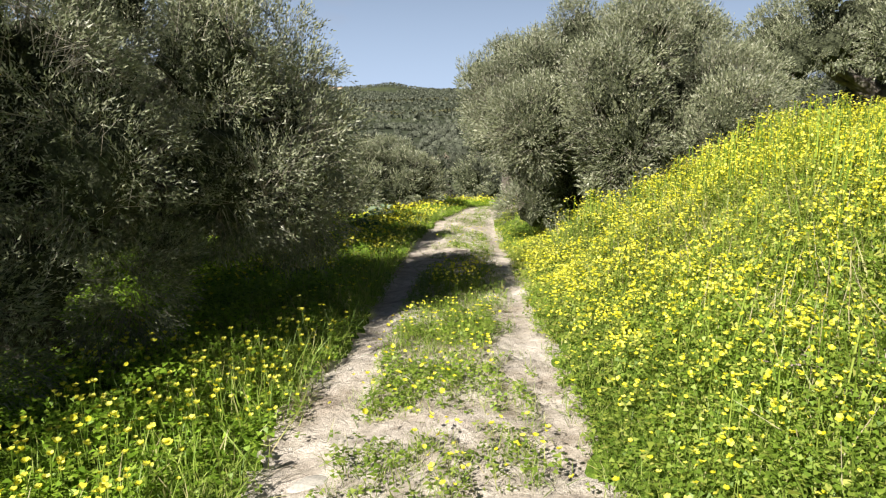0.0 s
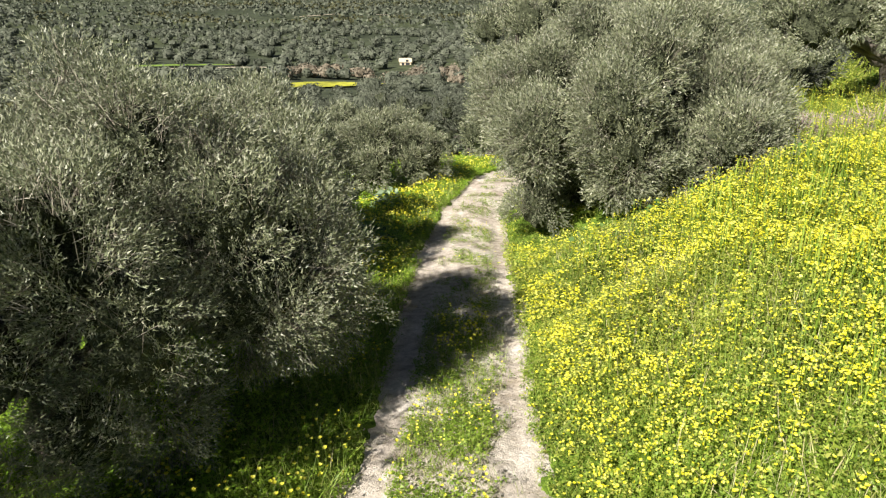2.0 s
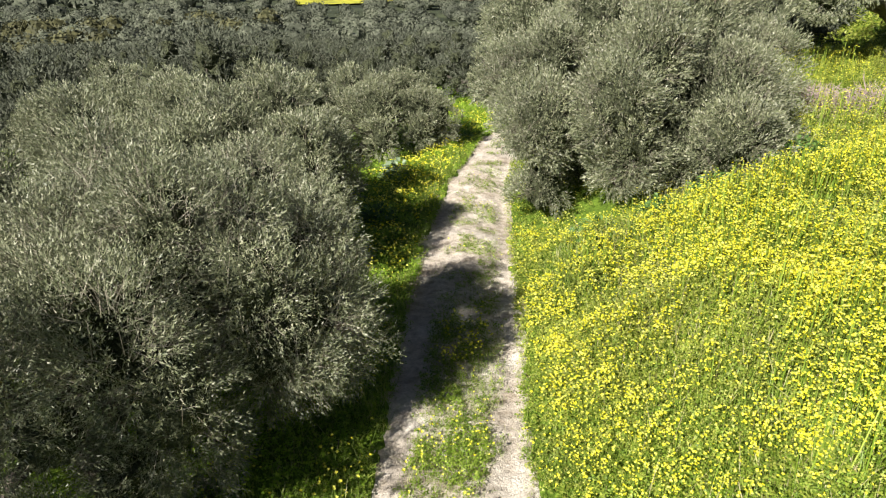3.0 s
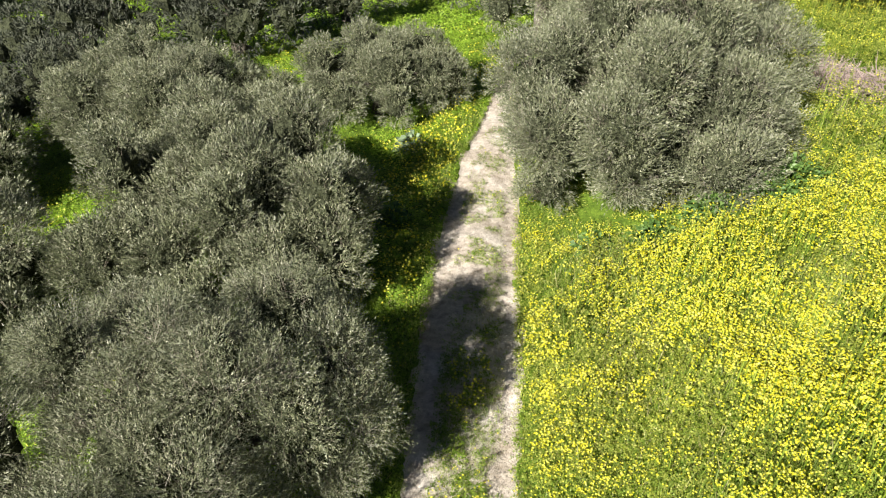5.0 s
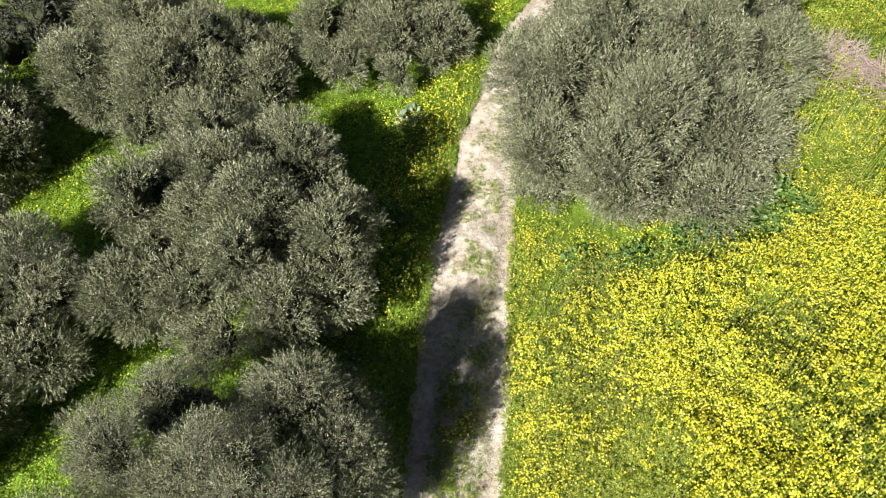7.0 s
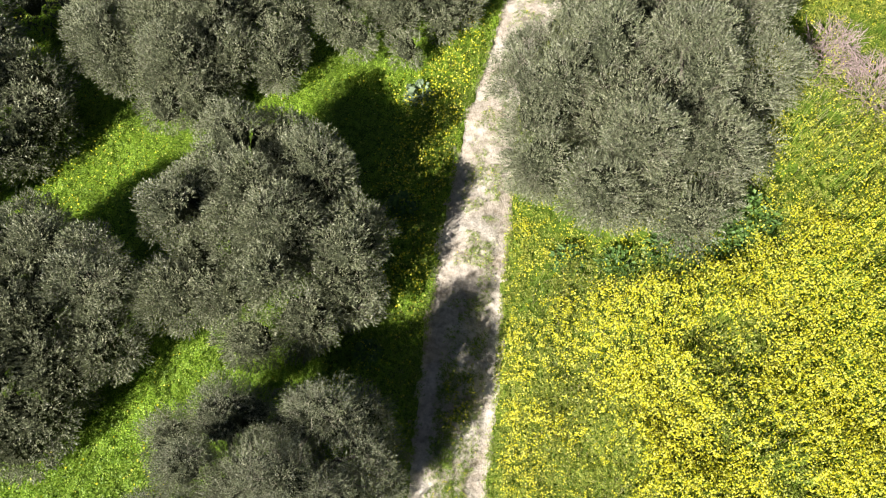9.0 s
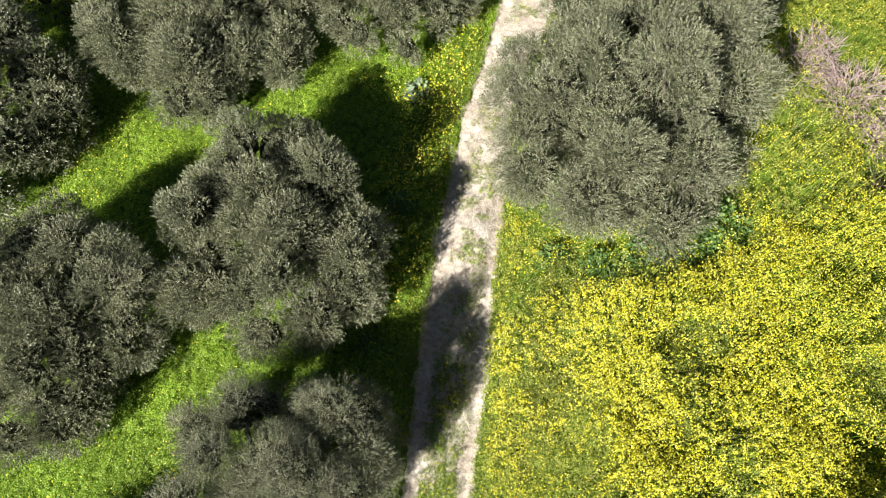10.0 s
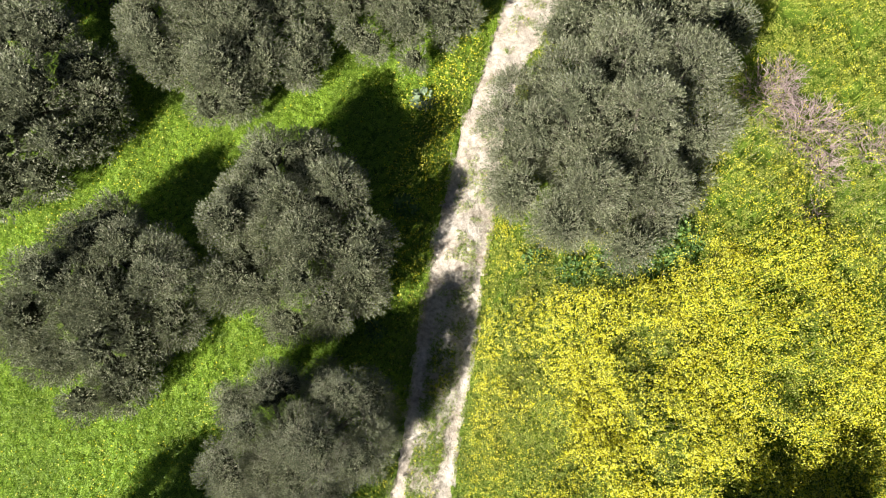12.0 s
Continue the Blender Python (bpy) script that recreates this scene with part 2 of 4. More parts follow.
def drift(x, y, size, seed=0):
    """Smooth noise from 0 to 1 over the plan, with lumps of about that size."""
    out, amp, tot = 0.0, 1.0, 0.0
    for o in range(3):
        u, v = np.asarray(x) / size * 2 ** o + 57.3, np.asarray(y) / size * 2 ** o + 31.7
        iu, iv = np.floor(u), np.floor(v)
        fu, fv = u - iu, v - iv
        fu, fv = fu * fu * (3 - 2 * fu), fv * fv * (3 - 2 * fv)
        s = seed + 17 * o
        out = out + amp * ((lattice(iu, iv, s) * (1 - fu) + lattice(iu + 1, iv, s) * fu) * (1 - fv)
                           + (lattice(iu, iv + 1, s) * (1 - fu) + lattice(iu + 1, iv + 1, s) * fu) * fv)
        tot, amp = tot + amp, amp * 0.5
    return out / tot


def step(a, b, v):
    t = np.clip((np.asarray(v, float) - a) / (b - a), 0, 1)
    return t * t * (3 - 2 * t)


# ---- the lie of the land ----
def track_z(y):
    return np.interp(y, [-60, 0, 3, 5.2, 9, 12.2, 14, 16.8, 22, 30, 45], [2.6, 0.22, 0.15, 0.07, -0.28, -0.47, -0.61, -0.75, -1.15, -2.0, -4.2])


def track_left(y):
    return np.interp(y, [-20, 3, 4.5, 6.5, 9, 12, 14, 15.3, 16.5, 17.8, 19.2, 20.8, 24, 28, 34], [-1.0, -0.97, -0.88, -0.74, -0.72, -0.61, -0.39, -0.30, -0.1, 0.2, 0.44, 0.7, 1.9, 5.0, 12.0])


def track_right(y):
    return np.interp(y, [-20, 3, 5.4, 7, 9, 12, 14, 16, 18.4, 19.1, 20.8, 24, 28, 34], [0.78, 0.84, 0.89, 0.94, 1.05, 1.14, 1.20, 1.3, 1.65, 2.1, 2.6, 4.2, 8.0, 16.0])


def land(x, y):
    """Height of the ground: the track on its shelf, the bank above it, the grove below, the valley and the far ridge."""
    x, y = np.asarray(x, float), np.asarray(y, float)
    dr, dl = x - track_right(np.minimum(y, 21)), track_left(np.minimum(y, 21)) - x
    near = track_z(y)
    near = near + np.interp(dr, [0, 0.5, 1.5, 2.5, 5, 9, 14, 60], [0, 0.1, 0.42, 0.78, 1.35, 1.8, 2.2, 5.0])
    near = near - np.interp(dl, [0, 1, 5.3, 10, 13.5, 60], [0, 0.05, 0.65, 1.25, 1.9, 9.0])
    near = near + (drift(x, y, 2.2, 5) - 0.5) * 0.12 * step(0.2, 2, np.maximum(dr, dl))
    near = near - 0.35 * np.exp(-((x - 2.4) / 1.5) ** 2 - ((y - 13.4) / 1.8) ** 2)
    r, th = np.hypot(x, y), np.degrees(np.arctan2(x, y))
    low = np.interp(r, [0, 20, 45, 80, 130, 220, 340, 480, 700, 1000, 1400, 1800, 2300, 4000, 9000], [-1, -2.2, -5.5, -10.5, -15, -18, -18, -14, -6, 8, 26, 44, 44, 14, -20])
    low = low * (1 + 0.52 * step(5, 17, -th) * step(700, 1300, r)) + 13 * np.exp(-((th + 4.3) / 1.9) ** 2) * step(1300, 1800, r) * step(2600, 2000, r)
    high = np.interp(r, [0, 20, 60, 150, 400, 1000, 2000, 4000, 9000], [0, 1.5, 4.5, 9, 22, 50, 70, 60, 20])
    side = step(8, 40, th) * step(150, 100, th) 
    far = low * (1 - side) + high * side
    back = step(95, 140, np.abs(th))
    far = far * (1 - back) + back * np.interp(r, [0, 40, 300, 3000], [0.5, 2, 12, 60])
    far = far + (drift(x, y, 320, 9) - 0.5) * 14 * step(250, 900, r) + (drift(x, y, 60, 3) - 0.5) * 5 * step(60, 200, r)
    k = step(20, 48, r)
    return near * (1 - k) + far * k


def on(x, y, up=0.0):
    return (x, y, float(land(x, y)) + up)


def grid_lines(a, b, fine, reach, grow=1.16):
    mid = list(np.arange(a, b + fine, fine))
    lo, hi, s = [], [], fine
    p, q = mid[0], mid[-1]
    while p > -reach or q < reach:
        s *= grow
        p, q = p - s, q + s
        lo.append(p)
        hi.append(q)
    return np.array(lo[::-1] + mid + hi)


gx, gy = grid_lines(-9.0, 11.0, 0.25, 6000, 1.12), grid_lines(-2.0, 24.0, 0.25, 6000, 1.12)
GX, GY = np.meshgrid(gx, gy)
GZ = land(GX, GY)
bed = np.minimum(GX - track_left(GY), track_right(GY) - GX)
GZ = GZ - 0.13 * step(0.02, 0.3, bed) * step(40, 30, GY)
nx, ny = len(gx), len(gy)
idx = np.arange(nx * ny).reshape(ny, nx)
ground_me = mesh_of("ground", np.stack([GX, GY, GZ], -1).reshape(-1, 3), np.stack([idx[:-1, :-1], idx[:-1, 1:], idx[1:, 1:], idx[1:, :-1]], -1).reshape(-1, 4), [GROUND], smooth=True)
far_land = ground_me.attributes.new("far_land", "FLOAT", "POINT")
far_land.data.foreach_set("value", step(40, 110, np.hypot(GX, GY)).ravel().astype(np.float32))
ground = tagged(new("ground", ground_me), "green herb-covered ground falling away into an olive valley", "ground", kind="structure")



def sheet_z(x, y):
    """Height of the ground sheet itself, between its grid lines."""
    i, j = np.clip(np.searchsorted(gx, x) - 1, 0, nx - 2), np.clip(np.searchsorted(gy, y) - 1, 0, ny - 2)
    u, v = (x - gx[i]) / (gx[i + 1] - gx[i]), (y - gy[j]) / (gy[j + 1] - gy[j])
    return (GZ[j, i] * (1 - u) + GZ[j, i + 1] * u) * (1 - v) + (GZ[j + 1, i] * (1 - u) + GZ[j + 1, i + 1] * u) * v


# the dirt track, with worn ruts and a raised middle
tv = np.concatenate([np.arange(-40, 2, 0.3), np.arange(2, 12, 0.04), np.arange(12, 33, 0.12)])
tu = np.linspace(0, 1, 44)
TU, TV = np.meshgrid(tu, tv)
rag = -0.02 - drift(TV, TV * 0 + 3, 0.5, 21) * 0.24
rag2 = 0.02 + drift(TV, TV * 0 + 9, 0.5, 22) * 0.18
TX = (track_left(TV) + rag) * (1 - TU) + (track_right(TV) + rag2) * TU
rut = np.exp(-((TU - 0.14) / 0.12) ** 2) + np.exp(-((TU - 0.84) / 0.12) ** 2)
TZ = land(TX, TV) + 0.02 - 0.045 * rut + (drift(TX, TV, 0.35, 4) - 0.5) * 0.07 + (drift(TX, TV, 0.12, 6) - 0.5) * 0.035
TZ = TZ - 0.07 * (step(0.05, 0.0, TU) + step(0.95, 1.0, TU))
ti = np.arange(TU.size).reshape(TU.shape)
track = tagged(new("dirt_track", mesh_of("dirt_track", np.stack([TX, TV, TZ], -1).reshape(-1, 3), np.stack([ti[:-1, :-1], ti[:-1, 1:], ti[1:, 1:], ti[1:, :-1]], -1).reshape(-1, 4), [TRACK_SOIL], smooth=True)),
               "pale beige dirt track with two worn wheel ruts", "dirt track", kind="structure")


# ---- olive trees ----
def tube(points, radii, sides=8, seed=0, gnarl=0.0):
    """Points and quads of a bent, tapering, knotty stem."""
    rng = np.random.default_rng(seed)
    pts, vs, fs = np.array(points, float), [], []
    ang = np.linspace(0, 2 * math.pi, sides, endpoint=False)
    for i, (p, r) in enumerate(zip(pts, radii)):
        d = unit((pts[min(i + 1, len(pts) - 1)] - pts[max(i - 1, 0)])[None])[0]
        a = unit(np.cross(d, (0.31, 0.95, 0.02))[None])[0]
        b = np.cross(d, a)
        rr = r * (1 + gnarl * (rng.random(sides) - 0.5))
        vs.append(p + (np.cos(ang) * rr)[:, None] * a + (np.sin(ang) * rr)[:, None] * b)
    for i in range(len(pts) - 1):
        for j in range(sides):
            fs.append((i * sides + j, i * sides + (j + 1) % sides, (i + 1) * sides + (j + 1) % sides, (i + 1) * sides + j))
    return np.concatenate(vs), np.array(fs)


def bend(a, b, n, wobble, rng):
    t = np.linspace(0, 1, n)[:, None]
    p = np.array(a) * (1 - t) + np.array(b) * t
    off = rng.normal(size=(n, 3)) * wobble
    off[0] = off[-1] = 0
    return p + off


def lobes_of(rng, rx, ry, rz, count, low, big):
    """Rounded masses of foliage that make up a crown, some standing out and some set back: centres and radii."""
    cs, rs = [], []
    for i in range(count):
        z = 1 - (i + 0.5) / count * (1 + low)
        a = i * 2.39996 + rng.uniform(-0.35, 0.35)
        s = max(0.05, 1 - z ** 2.5) ** 0.4 if z > 0 else math.sqrt(max(0.35, 1 - 0.6 * z * z))
        g = big * rng.uniform(0.68, 1.15)
        k = rng.choice([0.82, 0.94, 1.0, 1.05]) * rng.uniform(0.96, 1.04) - g
        r = g * (rx + ry) / 2
        cs.append((math.cos(a) * s * rx * k, math.sin(a) * s * ry * k, z * rz * (k + g) - math.copysign(min(abs(z * rz), r * 0.9), z)))
        rs.append((r, r, r * rng.uniform(1.0, 1.4)))
    return np.array(cs), np.array(rs)


def lump(rng, c, r, res=5):
    """A knobbly ball of quads: an opaque core set inside a mass of foliage."""
    t = np.linspace(-1, 1, res)
    out = []
    for ax in range(3):
        for sg in (-1, 1):
            u, v = np.meshgrid(t, t)
            p = np.zeros((res, res, 3))
            p[..., ax], p[..., (ax + 1) % 3], p[..., (ax + 2) % 3] = sg, u, v * sg
            p = unit(p)
            p = p * (1 + 0.17 * np.sin(p[..., :1] * 7.1 + c[0] * 9) * np.sin(p[..., 1:2] * 6.3 + c[1] * 7) + 0.12 * np.sin(p[..., 2:] * 8.7 + p[..., :1] * 5 + c[2] * 5 + 1))
            p = p * r + c
            out.append(np.stack([p[:-1, :-1], p[:-1, 1:], p[1:, 1:], p[1:, :-1]], 2).reshape(-1, 3))
    return np.concatenate(out)


def leafy_shoots(rng, base, way, ln, per, leaf, wide, spread):
    """Slim pointed leaves set round shoots and pressed towards the tip."""
    n = len(base)
    f = np.linspace(0.3, 1.0, per) ** 0.8
    at = base[:, None] + way[:, None] * (ln[:, None] * f)[..., None]
    side = unit(np.cross(way, rng.normal(size=(n, 3))))
    other = np.cross(way, side)
    a = rng.uniform(0, 2 * math.pi, (n, 1)) + np.arange(per) * 2.4 + rng.normal(size=(n, per)) * 0.4
    radial = side[:, None] * np.cos(a)[..., None] + other[:, None] * np.sin(a)[..., None]
    open_ = np.interp(f, [0.2, 1], [1.0, 0.4])[None, :, None] * spread
    ld = unit(way[:, None] * 0.8 + radial * open_ + rng.normal(size=(n, per, 3)) * 0.12)
    lw = unit(np.cross(ld, radial + rng.normal(size=(n, per, 3)) * 0.6))
    sz = leaf * rng.uniform(0.7, 1.2, (n, per, 1))
    wd = sz * wide * rng.uniform(0.8, 1.2, (n, per, 1))
    return np.stack([at + ld * sz * 0.3 + lw * wd, at + ld * sz * 0.3 - lw * wd, at + ld * sz], 2).reshape(-1, 3)


def foliage(rng, cs, rs, shoots, per, length, leaf, floor, wide, droop, spread, heart, tuft, infill, spires, wild, solid):
    """Leafy shoots in brush-like tufts that stand up and out over the masses, sparser ones in the gaps between.
    Returns leaves, twigs and the dark inner cores."""
    w = (rs[:, 0] ** 2) / (rs[:, 0] ** 2).sum()
    m = 7000
    which = rng.choice(len(cs), m, p=w)
    d = unit(rng.normal(size=(m, 3)) + np.array([0, 0, 0.3]))
    spot = cs[which] + d * rs[which] * rng.uniform(0.80, 1.0, (m, 1))
    low, high = (cs - rs).min(0), (cs + rs).max(0)
    mid = cs.mean(0)
    ok = spot[:, 2] > floor
    for i, (c, r) in enumerate(zip(cs, rs)):
        ok &= ((((spot - c) / r) ** 2).sum(1) > 0.62) | (which == i)
    ok &= ((d * unit(cs[which] - mid)).sum(1) > -0.45) | (which == len(cs) - 1)
    spot, d = spot[ok], d[ok]
    kept = np.zeros(len(spot), bool)
    gap = tuft * rng.uniform(0.8, 1.35, len(spot))
    for i in range(len(spot)):
        kept[i] = not kept[:i].any() or (((spot[:i][kept[:i]] - spot[i]) ** 2).sum(1) > gap[i] ** 2).all()
    loose, ld = spot, d
    spot, d, gap = spot[kept], d[kept], gap[kept]
    # tufts: shoots that fan out from one foot, the middle ones longest
    n = int(shoots * (1 - infill))
    size = gap ** 2 * rng.uniform(0.75, 1.25, len(gap))
    which = rng.choice(len(spot), n, p=size / size.sum())
    rise = np.interp((spot[:, 2] - low[2]) / (high[2] - low[2]), [0, 0.35, 0.8], [0.0, 0.45, 0.9])
    axis = unit(d * 0.6 + np.stack([0 * rise, 0 * rise, rise], 1) + rng.normal(size=d.shape) * 0.15)
    ax, g = axis[which], gap[which][:, None] * 0.5
    side = unit(np.cross(ax, rng.normal(size=(n, 3))))
    q = np.sqrt(rng.random((n, 1)))
    way = unit(ax + side * q * 0.7 + rng.normal(size=(n, 3)) * wild)
    hang = (rng.random(n) < droop * np.interp(spot[which, 2], [low[2], mid[2], high[2]], [2.2, 1.0, 0.15]))[:, None]
    way = np.where(hang, unit(way * 0.7 + d[which] * 0.5 + np.array([0, 0, -0.7]) * rng.uniform(0.3, 1.1, (n, 1))), way)
    base = spot[which] - ax * length * 0.75 + side * q * g
    ln = length * rng.uniform(0.8, 1.2, n) * (1.12 - 0.4 * q[:, 0] ** 2)
    spire = (rng.random(n) < spires) & (rise[which] > 0.6)
    ln = np.where(spire, ln * rng.uniform(1.3, 1.8, n), ln)
    way = np.where(spire[:, None], unit(way + np.array([0, 0, 0.9])), way)
    # loose shoots deeper in
    k = shoots - n
    which = rng.integers(0, len(loose), k)
    base2 = loose[which] - ld[which] * tuft * rng.uniform(0.3, 0.95, (k, 1)) + rng.normal(size=(k, 3)) * 0.05
    way2 = unit(ld[which] * 0.7 + rng.normal(size=(k, 3)) * 0.5 + np.array([0, 0, 0.2]))
    base, way, ln = np.concatenate([base, base2]), np.concatenate([way, way2]), np.concatenate([ln, length * rng.uniform(0.5, 0.95, k)])
    leaves = leafy_shoots(rng, base, way, ln, per, leaf, wide, spread)
    some = rng.random(len(base)) < (0.25 if shoots > 30000 else 0.12)
    tw = 0.0022 + 0.002 * rng.random((some.sum(), 1))
    tip, foot = (base + way * ln[:, None])[some], (base - way * 0.15)[some]
    side = unit(np.cross(way[some], rng.normal(size=(some.sum(), 3))))
    twigs = np.stack([foot - side * tw, foot + side * tw, tip + side * tw * 0.3, tip - side * tw * 0.3], 1).reshape(-1, 3)
    # cores whose dark colour stands for the shade deep in the crown
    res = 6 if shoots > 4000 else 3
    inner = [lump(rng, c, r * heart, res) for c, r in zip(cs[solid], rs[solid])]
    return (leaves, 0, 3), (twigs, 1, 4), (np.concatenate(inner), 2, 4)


def olive_tree(x, y, rx, ry, top, gap, count, shoots, per, length, leaf, seed, label, trunks=1, low=0.5, leaf_mat=None, sink=0.0, clear=0.25, limbs=8, droop=0.12, wide=0.145, big=0.25, spread=0.52, heart=0.56, extra=(), tuft=0.38, slant=0.0, infill=0.2, spires=0.0, wild=0.12):
    """An olive tree on the ground at x, y: trunk, limbs and a crown of masses of foliage that reaches up to height top."""
    rng = np.random.default_rng(seed)
    z0 = float(land(x, y)) - sink
    tree = tagged(new("olive_tree"), label, "tree", "olive trees of the grove")
    tree.location = (x, y, z0)
    h = top - z0
    mid = gap + (h - gap) * 0.42
    rz = h - mid - length * 0.5
    cs, rs = lobes_of(rng, rx - length * 0.5, ry - length * 0.5, rz, count, low, big)
    cs = cs + np.array([0, 0, mid])
    cs[:, 1] += slant * np.maximum(cs[:, 0] + 0.6, 0)
    for ex, ey, ez, er in extra:
        cs, rs = np.vstack([cs, (ex, ey, ez)]), np.vstack([rs, (er, er, er * 1.1)])
    lo, hi = (cs - rs).min(0), (cs + rs).max(0)
    cs, rs = np.vstack([cs, (lo + hi) / 2]), np.vstack([rs, (hi - lo) / 2 * (0.56, 0.56, 0.66)])
    cs[:-1, 2] = np.maximum(cs[:-1, 2], clear + rs[:-1, 2] * 0.55)
    base_r = 0.05 * h + 0.05
    fork = np.array([rng.uniform(-0.15, 0.15), rng.uniform(-0.15, 0.15), max(0.5, mid * 0.5)])
    for k in range(trunks):
        o = rng.uniform(-0.35, 0.35, 3) * (trunks > 1)
        o[2] = -0.25
        pts = bend(o, fork + o * 0.5 * (trunks > 1) + (0, 0, 0.25), 7, 0.04, rng)
        v, f = tube(pts, np.linspace(base_r * 1.5, base_r * 0.85, 7), 10, seed + k, 0.45)
        part("trunk", mesh_of("trunk", v, f, [BARK], smooth=True), tree)
    for i in np.argsort(-rs[:-1, 0])[:limbs]:
        pts = bend(fork, cs[i] + np.array([0, 0, 0.1]), 7, 0.10, rng)
        v, f = tube(pts, np.linspace(base_r * 0.55, 0.02, 7), 6, seed + 50 + i, 0.3)
        part("limb", mesh_of("limb", v, f, [BARK], smooth=True), tree)
    layers = foliage(rng, cs, rs, shoots, per, length, leaf, clear, wide, droop, spread, heart, tuft, infill, spires, wild, np.r_[0:count, len(cs) - 1])
    part("crown", loose_faces("crown", layers, [leaf_mat or OLIVE_LEAF, TWIG, INNER_SHADE]), tree)
    return tree


TREE_SITES = [(-3.35, 5.35, 2.5), (-4.4, 11.0, 2.8), (-9.95, 8.6, 3.0), (-8.3, 18.0, 3.3), (-2.65, 19.6, 2.4), (-14.8, 15.1, 3.6), (3.95, 14.3, 3.3), (5.2, 19.3, 2.9), (-8.0, 0.0, 2.5), (-5.35, 0.4, 1.2), (9.1, 3.0, 2.7), (13.5, 22.3, 3.9), (2.6, 27.0, 2.8)]
olive_tree(-3.35, 5.35, 2.7, 2.5, 3.5, 0.15, 26, 37000, 8, 0.27, 0.055, 11, "grey-green olive tree with low dense foliage beside the track", clear=0.28, limbs=12, low=0.75, wide=0.112, droop=0.35, big=0.25, tuft=0.36, spread=0.85,
           slant=0.42, extra=((2.0, 0.5, 1.9, 0.6), (1.8, 1.1, 2.2, 0.55), (2.05, 0.8, 1.3, 0.6), (0.8, -0.9, 2.5, 0.6), (0.0, -1.5, 2.4, 0.6), (0.4, -1.45, 0.95, 0.55), (-0.5, -1.8, 0.9, 0.6), (1.0, -0.4, 0.9, 0.55), (-1.3, -1.5, 1.0, 0.6), (1.9, 0.8, 2.55, 0.45), (1.35, 0.2, 2.95, 0.4), (0.9, -0.1, 3.15, 0.45), (0.3, 0.3, 3.3, 0.45)), infill=0.25, spires=0.04, wild=0.2)
olive_tree(-4.4, 11.2, 3.05, 3.45, 3.0, 0.1, 26, 28000, 7, 0.28, 0.076, 12, "rounded grey-green olive tree shading the track verge", clear=0.15, big=0.255)
olive_tree(-9.95, 8.6, 3.3, 3.3, 2.4, 0.1, 25, 24000, 7, 0.28, 0.080, 13, "broad grey olive tree on the lower slope", clear=0.15, big=0.255, extra=((2.2, 0.7, 3.0, 0.7), (1.8, 1.6, 2.6, 0.7), (2.5, -0.3, 1.9, 0.7)))
olive_tree(-8.3, 18.0, 3.6, 3.25, 1.5, 0.1, 26, 23000, 6, 0.28, 0.086, 14, "many-lobed olive tree among green herbs", clear=0.15, big=0.25)
olive_tree(-2.65, 19.6, 2.6, 2.5, 1.45, 0.05, 20, 13000, 6, 0.24, 0.085, 15, "small rounded olive tree where the track bends", clear=0.1, big=0.26)
olive_tree(-14.8, 15.1, 4.0, 4.0, 1.5, 0.1, 24, 14000, 5, 0.28, 0.11, 16, "dark olive tree down the slope", clear=0.2, big=0.24)
olive_tree(3.95, 14.3, 3.6, 3.15, 4.4, 0.0, 28, 40000, 7, 0.36, 0.080, 17, "large shaggy olive tree overhanging the track from the bank", trunks=3, clear=0.05, limbs=12, low=1.0, droop=0.2, sink=0.5, big=0.28, extra=((0.2, 2.5, 3.3, 1.2), (1.9, 2.4, 3.1, 1.2), (2.5, 1.2, 2.6, 1.0), (-1.2, 2.2, 2.6, 1.0), (0.7, 0.9, 3.7, 0.95), (-2.75, 0.6, 2.5, 0.75), (-2.6, 1.6, 2.3, 0.7), (-2.5, -0.4, 1.9, 0.75)))
olive_tree(4.9, 19.0, 3.3, 2.7, 4.2, 0.1, 20, 14000, 6, 0.30, 0.10, 18, "shaggy olive tree behind the large one on the bank", trunks=2, clear=0.1, low=0.8)
olive_tree(-8.0, 0.0, 2.6, 2.6, 4.2, 0.6, 20, 7000, 5, 0.34, 0.13, 19, "olive tree on the slope behind its neighbours", clear=0.3, tuft=0.5, heart=0.66)
olive_tree(-5.35, 0.4, 1.3, 1.25, 6.1, 3.3, 13, 2300, 5, 0.34, 0.12, 23, "tall olive tree that shades its neighbour", clear=0.9, low=0.6, heart=0.34, extra=((0.9, -0.3, 1.5, 0.5), (2.1, 1.1, 1.4, 0.45)))
olive_tree(9.0, 2.9, 3.1, 3.1, 5.2, 0.5, 22, 8500, 5, 0.34, 0.14, 20, "olive tree at the edge of the flower bank", clear=0.6, tuft=0.5, heart=0.68)
olive_tree(13.5, 22.3, 4.5, 3.9, 6.8, 0.9, 26, 13000, 5, 0.34, 0.13, 21, "tall olive tree with a dark trunk above the bank", trunks=2, clear=1.0, low=0.5, tuft=0.5)
olive_tree(2.9, 27.5, 2.9, 2.7, 6.0, 0.2, 18, 10000, 5, 0.34, 0.12, 25, "tall olive tree beyond the bend of the track", clear=0.2, low=0.7, big=0.33, tuft=0.5)

